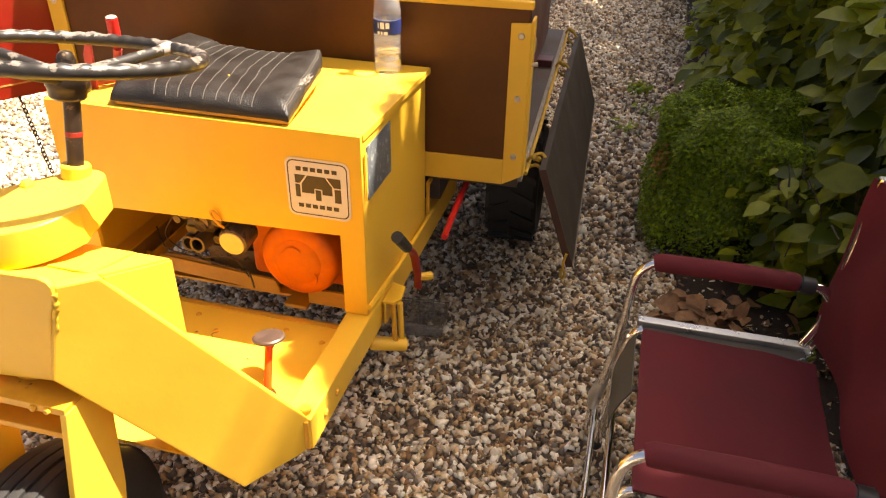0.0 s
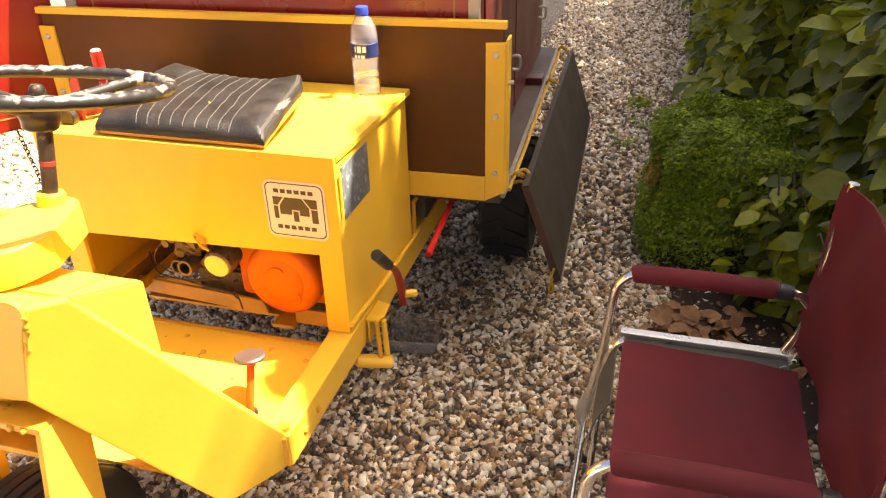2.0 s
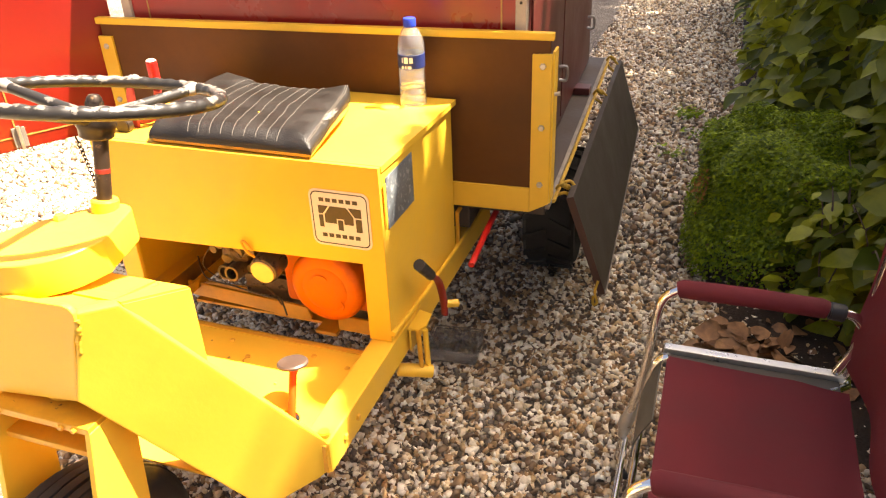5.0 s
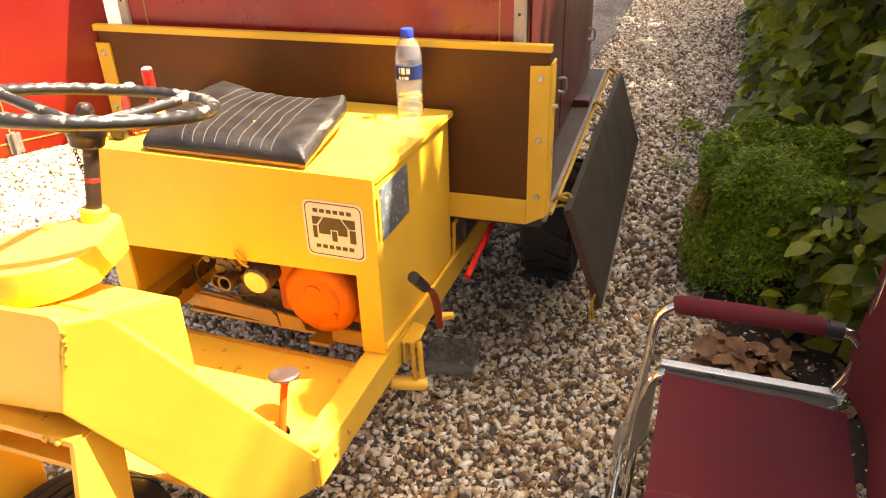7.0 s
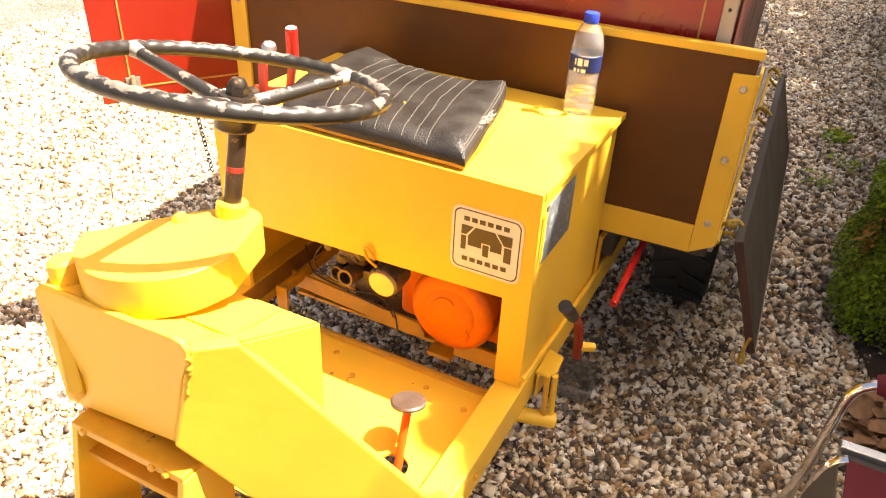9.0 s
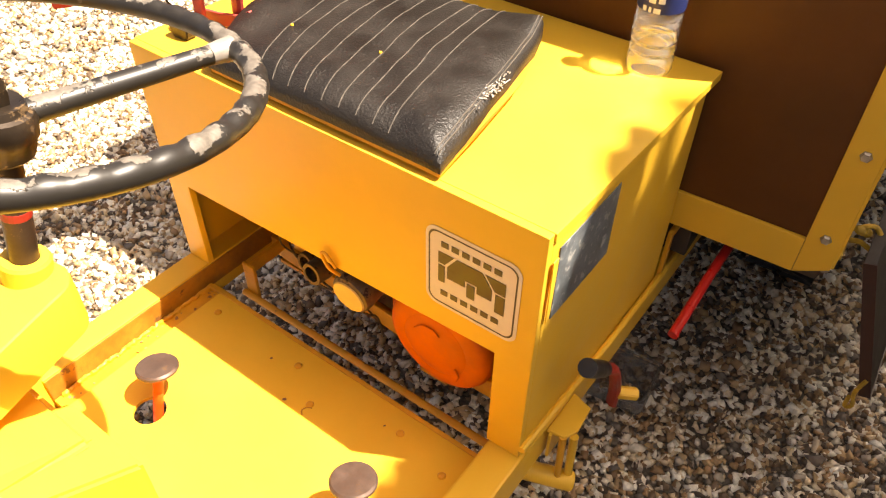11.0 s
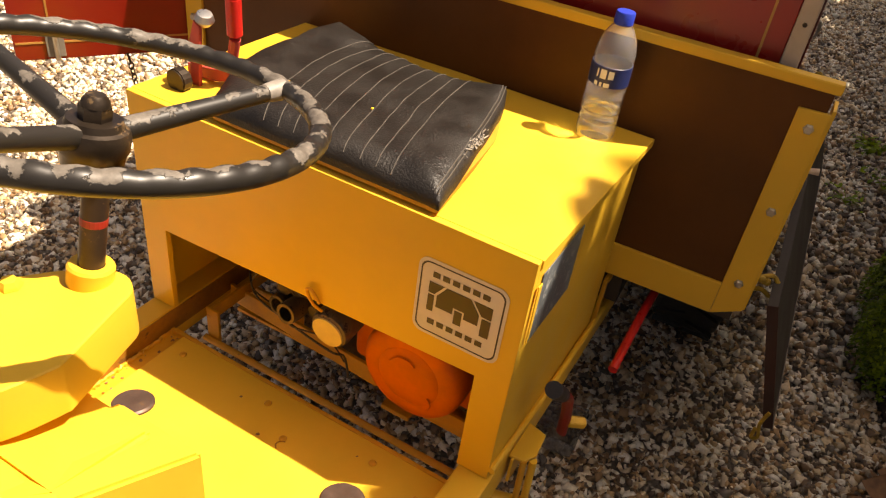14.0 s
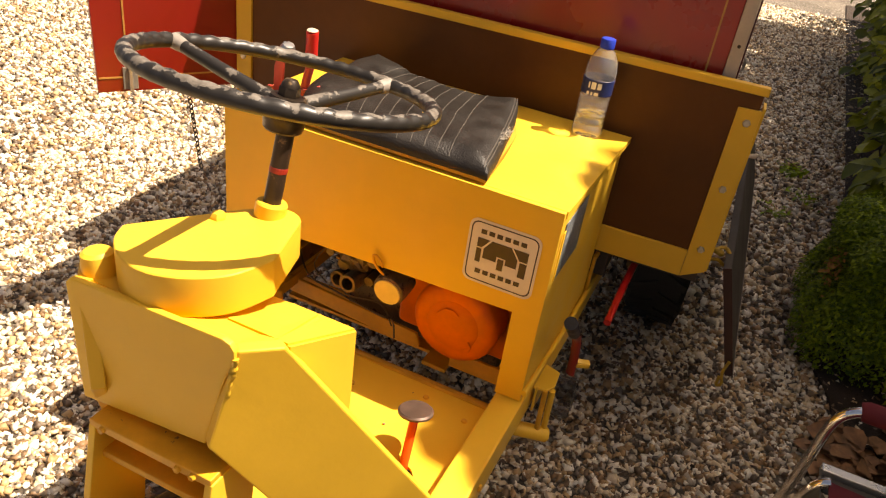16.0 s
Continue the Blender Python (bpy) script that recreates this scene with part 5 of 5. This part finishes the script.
def shrub(at, half, height, count, size, seed, material, wide=0.31, label="tall broad-leaved green shrub beside the drive"):
    """A shrub: stems from the base, limbs, and a crown of single leaves, thicker towards its skin."""
    ob = thing("shrub", label, "shrub", at, group="shrubs along the drive")
    rng = np.random.default_rng(seed)
    rnd = random.Random(seed)
    bm = bmesh.new()
    for i in range(9 if count > 600 else 3):
        a = rnd.uniform(0, 6.28)
        r = rnd.uniform(0.3, 0.85)
        tip = Vector((half[0] * r * math.cos(a), half[1] * r * math.sin(a), height * rnd.uniform(0.6, 0.93)))
        root = Vector((0.12 * math.cos(a), 0.12 * math.sin(a), 0))
        mid = (root + tip) / 2 + Vector((rnd.gauss(0, 0.06), rnd.gauss(0, 0.06), 0.1))
        line = smooth_line([root, mid, tip], 5)
        bm_tube(line, [(0.018 - 0.013 * k / (len(line) - 1)) * min(1, count / 1600 + 0.15) for k in range(len(line))], 6, bm=bm)
        for q in (3, 5, 7):
            p = line[q]
            e = p + Vector((rnd.gauss(0, 0.18), rnd.gauss(0, 0.18), rnd.uniform(0.05, 0.3)))
            bm_tube([p, (p + e) / 2 + Vector((0, 0, 0.03)), e], [0.004, 0.003, 0.002], 5, bm=bm)
    part("trunk", bm, BARK, ob, smooth=True)
    u = rng.normal(size=(count, 3))
    u /= np.linalg.norm(u, axis=1)[:, None]
    rad = 0.55 + 0.45 * rng.random(count) ** 0.45
    lump = 1 + 0.16 * np.sin(u[:, 0] * 5 + seed) * np.cos(u[:, 1] * 6 + seed * 2) + 0.10 * np.sin(u[:, 2] * 9 + u[:, 1] * 4 + seed)
    sq = np.sign(u) * np.abs(u) ** 0.75
    p = sq * (rad * lump)[:, None] * np.array([half[0], half[1], height * 0.50])
    p[:, 2] += height * 0.50
    p[:, 2] = np.maximum(p[:, 2], 0.03 + 0.05 * rng.random(count))
    nrm = u * 0.30 + np.array([-0.15, -0.15, 1.0])
    leaf_mesh("crown", p, size * rng.uniform(0.6, 1.35, count), nrm, rng, material, ob, wide=wide)
    return ob


shrub((1.68, 1.30, 0), (0.50, 0.62), 1.20, 2900, 0.125, 11, LAUREL)
shrub((1.30, 1.52, 0), (0.22, 0.36), 0.66, 420, 0.085, 16, LAUREL)
shrub((1.12, 1.13, 0), (0.20, 0.20), 0.48, 190, 0.068, 19, LAUREL)
shrub((1.24, 1.06, 0), (0.22, 0.26), 0.46, 130, 0.105, 17, LAUREL)
shrub((1.30, 1.22, 0), (0.20, 0.24), 0.60, 260, 0.100, 18, LAUREL)
shrub((1.42, 2.55, 0), (0.62, 0.75), 1.30, 4000, 0.100, 12, LAUREL)
shrub((1.50, 3.95, 0), (0.66, 0.85), 1.35, 4200, 0.085, 13, LAUREL)
shrub((1.50, 5.50, 0), (0.75, 0.95), 1.50, 3600, 0.090, 14, LAUREL)
shrub((1.58, 0.42, 0), (0.36, 0.45), 1.05, 1700, 0.120, 15, LAUREL)
for i, (x, y, hx, hy, h) in enumerate(((2.3, -0.9, 0.7, 0.9, 1.7), (2.3, 0.6, 0.7, 0.9, 1.8), (2.4, 2.2, 0.8, 1.0, 1.9), (2.5, 4.0, 0.9, 1.1, 2.0), (2.5, 6.0, 0.9, 1.2, 2.0), (2.0, 7.6, 1.0, 0.9, 1.8))):
    shrub((x, y, 0), (hx, hy), h, 2200, 0.11, 21 + i, LAUREL)


def tree(at, crown, half, count, seed):
    """A small unseen tree, added to cast leafy shade: tapered trunk, limbs, and an uneven crown of single leaves held
    over the drive.
    """
    ob = thing("tree", "unseen tree added to shade the drive, leafy crown overhanging", "tree", at, group="trees along the drive")
    rng = np.random.default_rng(seed)
    rnd = random.Random(seed)
    c = Vector(crown) + Vector((0.345, -0.130, 0)) - Vector(at)
    bm = bmesh.new()
    line = smooth_line([Vector((0, 0, 0)), Vector((0.05, -0.04, 1.2)), c + Vector((0.3, 0, -half[2] * 0.8)), c + Vector((0.1, 0, half[2] * 0.6))], 6)
    bm_tube(line, [0.085 - 0.065 * k / (len(line) - 1) for k in range(len(line))], 10, bm=bm)
    for k in range(10):
        p = line[9 + k % 8]
        e = c + Vector((rnd.uniform(-0.85, 0.85) * half[0], rnd.uniform(-0.85, 0.85) * half[1], rnd.uniform(-0.5, 0.7) * half[2]))
        bm_tube(smooth_line([p, (p + e) / 2 + Vector((0, 0, 0.12)), e], 4), [0.03 - 0.0025 * q for q in range(9)], 6, bm=bm)
    part("trunk", bm, BARK, ob, smooth=True)
    u = rng.normal(size=(count, 3))
    u /= np.linalg.norm(u, axis=1)[:, None]
    rad = 0.35 + 0.65 * rng.random(count) ** 0.5
    lump = 1 + 0.17 * np.sin(u[:, 0] * 6 + seed) * np.cos(u[:, 1] * 7 + seed * 2) + 0.10 * np.sin(u[:, 2] * 10 + u[:, 1] * 5 + seed)
    p = np.sign(u) * np.abs(u) ** 0.8 * (rad * lump)[:, None] * np.array(half) + np.array(c)
    leaf_mesh("crown", p, 0.13 * rng.uniform(0.6, 1.3, count), u * 0.4 + np.array([0, 0, 0.9]), rng, LAUREL, ob, wide=0.34)
    return ob


# crowns out of view, each set where its shadow should fall
for at, crown, half, n, seed in (((5.0, 2.3, 0), (4.10, 2.44, 7.75), (0.95, 0.68, 0.75), 3800, 51), ((5.0, 0.6, 0), (4.11, 1.27, 7.70), (0.95, 0.85, 0.75), 3800, 52),
                                 ((5.1, 4.0, 0), (3.81, 3.92, 7.90), (1.10, 1.15, 0.85), 5000, 53), ((5.1, 6.0, 0), (3.81, 5.82, 8.00), (1.15, 1.20, 0.85), 4600, 54),
                                 ((5.1, 8.0, 0), (3.76, 7.92, 8.00), (1.20, 1.25, 0.85), 4000, 55), ((4.8, -1.2, 0), (4.16, -0.4, 7.60), (0.95, 1.0, 0.75), 3200, 56),
                                 ((3.0, 0.5, 0), (1.555, 1.19, 3.72), (0.42, 0.40, 0.40), 2200, 57), ((3.1, 2.0, 0), (1.56, 2.38, 3.80), (0.55, 0.55, 0.5), 2500, 58)):
    tree(at, crown, half, n, seed)

# clipped small-leaved hedge
hedge = thing("clipped_hedge", "low clipped small-leaved box hedge at the edge of the gravel", "hedge", (0.93, 1.50, 0))
hr = np.random.default_rng(31)
nh = 62000
u = hr.normal(size=(nh, 3))
u /= np.linalg.norm(u, axis=1)[:, None]
u[:, 2] = np.abs(u[:, 2])
sq = np.sign(u) * np.abs(u) ** 0.6
rad = 0.80 + 0.2 * hr.random(nh) ** 0.5
lump = 1 + 0.07 * np.sin(u[:, 0] * 7) * np.cos(u[:, 1] * 8) + 0.05 * np.sin(u[:, 2] * 11 + 1)
hp = sq * (rad * lump)[:, None] * np.array([0.33, 0.34, 0.53])
hp[:, 2] += 0.02
leaf_mesh("crown", hp, hr.uniform(0.009, 0.020, nh), u * 0.7 + np.array([0, 0, 0.6]), hr, BOXLEAF, hedge, wide=0.27, simple=True)
bm = bmesh.new()
bmesh.ops.create_icosphere(bm, subdivisions=3, radius=1.0, matrix=Matrix.Translation((0, 0, 0.20)) @ Matrix.Diagonal((0.22, 0.23, 0.24, 1)))
for v in bm.verts:
    v.co += Vector((noise.noise(v.co * 8), noise.noise(v.co * 8 + Vector((5, 0, 0))), noise.noise(v.co * 8 + Vector((0, 5, 0))))) * 0.05
    v.co.z = max(v.co.z, 0.0)
part("core", bm, BOXLEAF, hedge)

dr = np.random.default_rng(61)
dn = 70
dpos = np.column_stack([dr.normal(-0.295, 0.018, dn), dr.normal(-0.20, 0.030, dn), dr.normal(0.345, 0.035, dn)])
tagged(leaf_mesh("dead_leaves", dpos, dr.uniform(0.010, 0.022, dn), np.tile([-0.8, -0.4, 0.4], (dn, 1)), dr, DEAD_LEAF, hedge, wide=0.3, simple=True), "patch of dead orange-brown leaves", kind="stuff")


def weed(at, count, size, seed):
    """A low tuft of weeds in the gravel: thin stems and small leaves."""
    ob = thing("weed", "small green weed growing in the gravel", "weed", at, group="weeds in the gravel")
    rng = np.random.default_rng(seed)
    bm = bmesh.new()
    for k in range(6):
        a = k * 1.05
        bm_tube([(0, 0, 0.0), (0.03 * math.cos(a), 0.03 * math.sin(a), 0.03), (0.06 * math.cos(a), 0.06 * math.sin(a), 0.045)], 0.0012, 5, bm=bm)
    part("stem", bm, BOXLEAF, ob)
    p = np.column_stack([rng.normal(0, 0.045, count), rng.normal(0, 0.045, count), rng.uniform(0.012, 0.06, count)])
    leaf_mesh("leaves", p, size * rng.uniform(0.6, 1.3, count), np.tile([0, 0, 1.0], (count, 1)), rng, BOXLEAF, ob, wide=0.35)


weed((0.55, 2.97, 0.0), 60, 0.032, 71)
weed((0.50, 2.35, 0.0), 26, 0.024, 72)
weed((0.62, 2.62, 0.0), 30, 0.026, 73)

# fallen leaves
fr = np.random.default_rng(41)
nf = 172
fp = np.vstack([np.column_stack([fr.normal(0.83, 0.065, 130), fr.normal(0.77, 0.055, 130), fr.uniform(0.018, 0.045, 130)]), np.column_stack([fr.uniform(0.80, 1.25, 42), fr.uniform(0.62, 1.10, 42), fr.uniform(0.018, 0.03, 42)])])
litter = leaf_mesh("dry_leaves", fp, fr.uniform(0.035, 0.085, nf), np.tile([0, 0, 1.0], (nf, 1)), fr, DRY_LEAF, wide=0.4)
tagged(litter, "dry brown fallen leaves on the gravel edge", "leaves", kind="stuff")

cr = np.random.default_rng(47)
nc = 34
cp = np.vstack([np.column_stack([cr.uniform(-0.62, -0.07, 6), cr.uniform(-0.20, -0.03, 6), np.full(6, 0.4075)]), np.column_stack([cr.normal(-0.650, 0.009, 28), cr.uniform(-0.33, -0.01, 28), np.full(28, 0.3990)])])
crumbs = leaf_mesh("leaf_crumbs", cp, cr.uniform(0.003, 0.009, nc), np.tile([0, 0, 1.0], (nc, 1)), cr, DRY_LEAF, wide=0.4)
tagged(crumbs, "dry leaf crumbs and dirt on the yellow floor plate", "debris", kind="stuff")
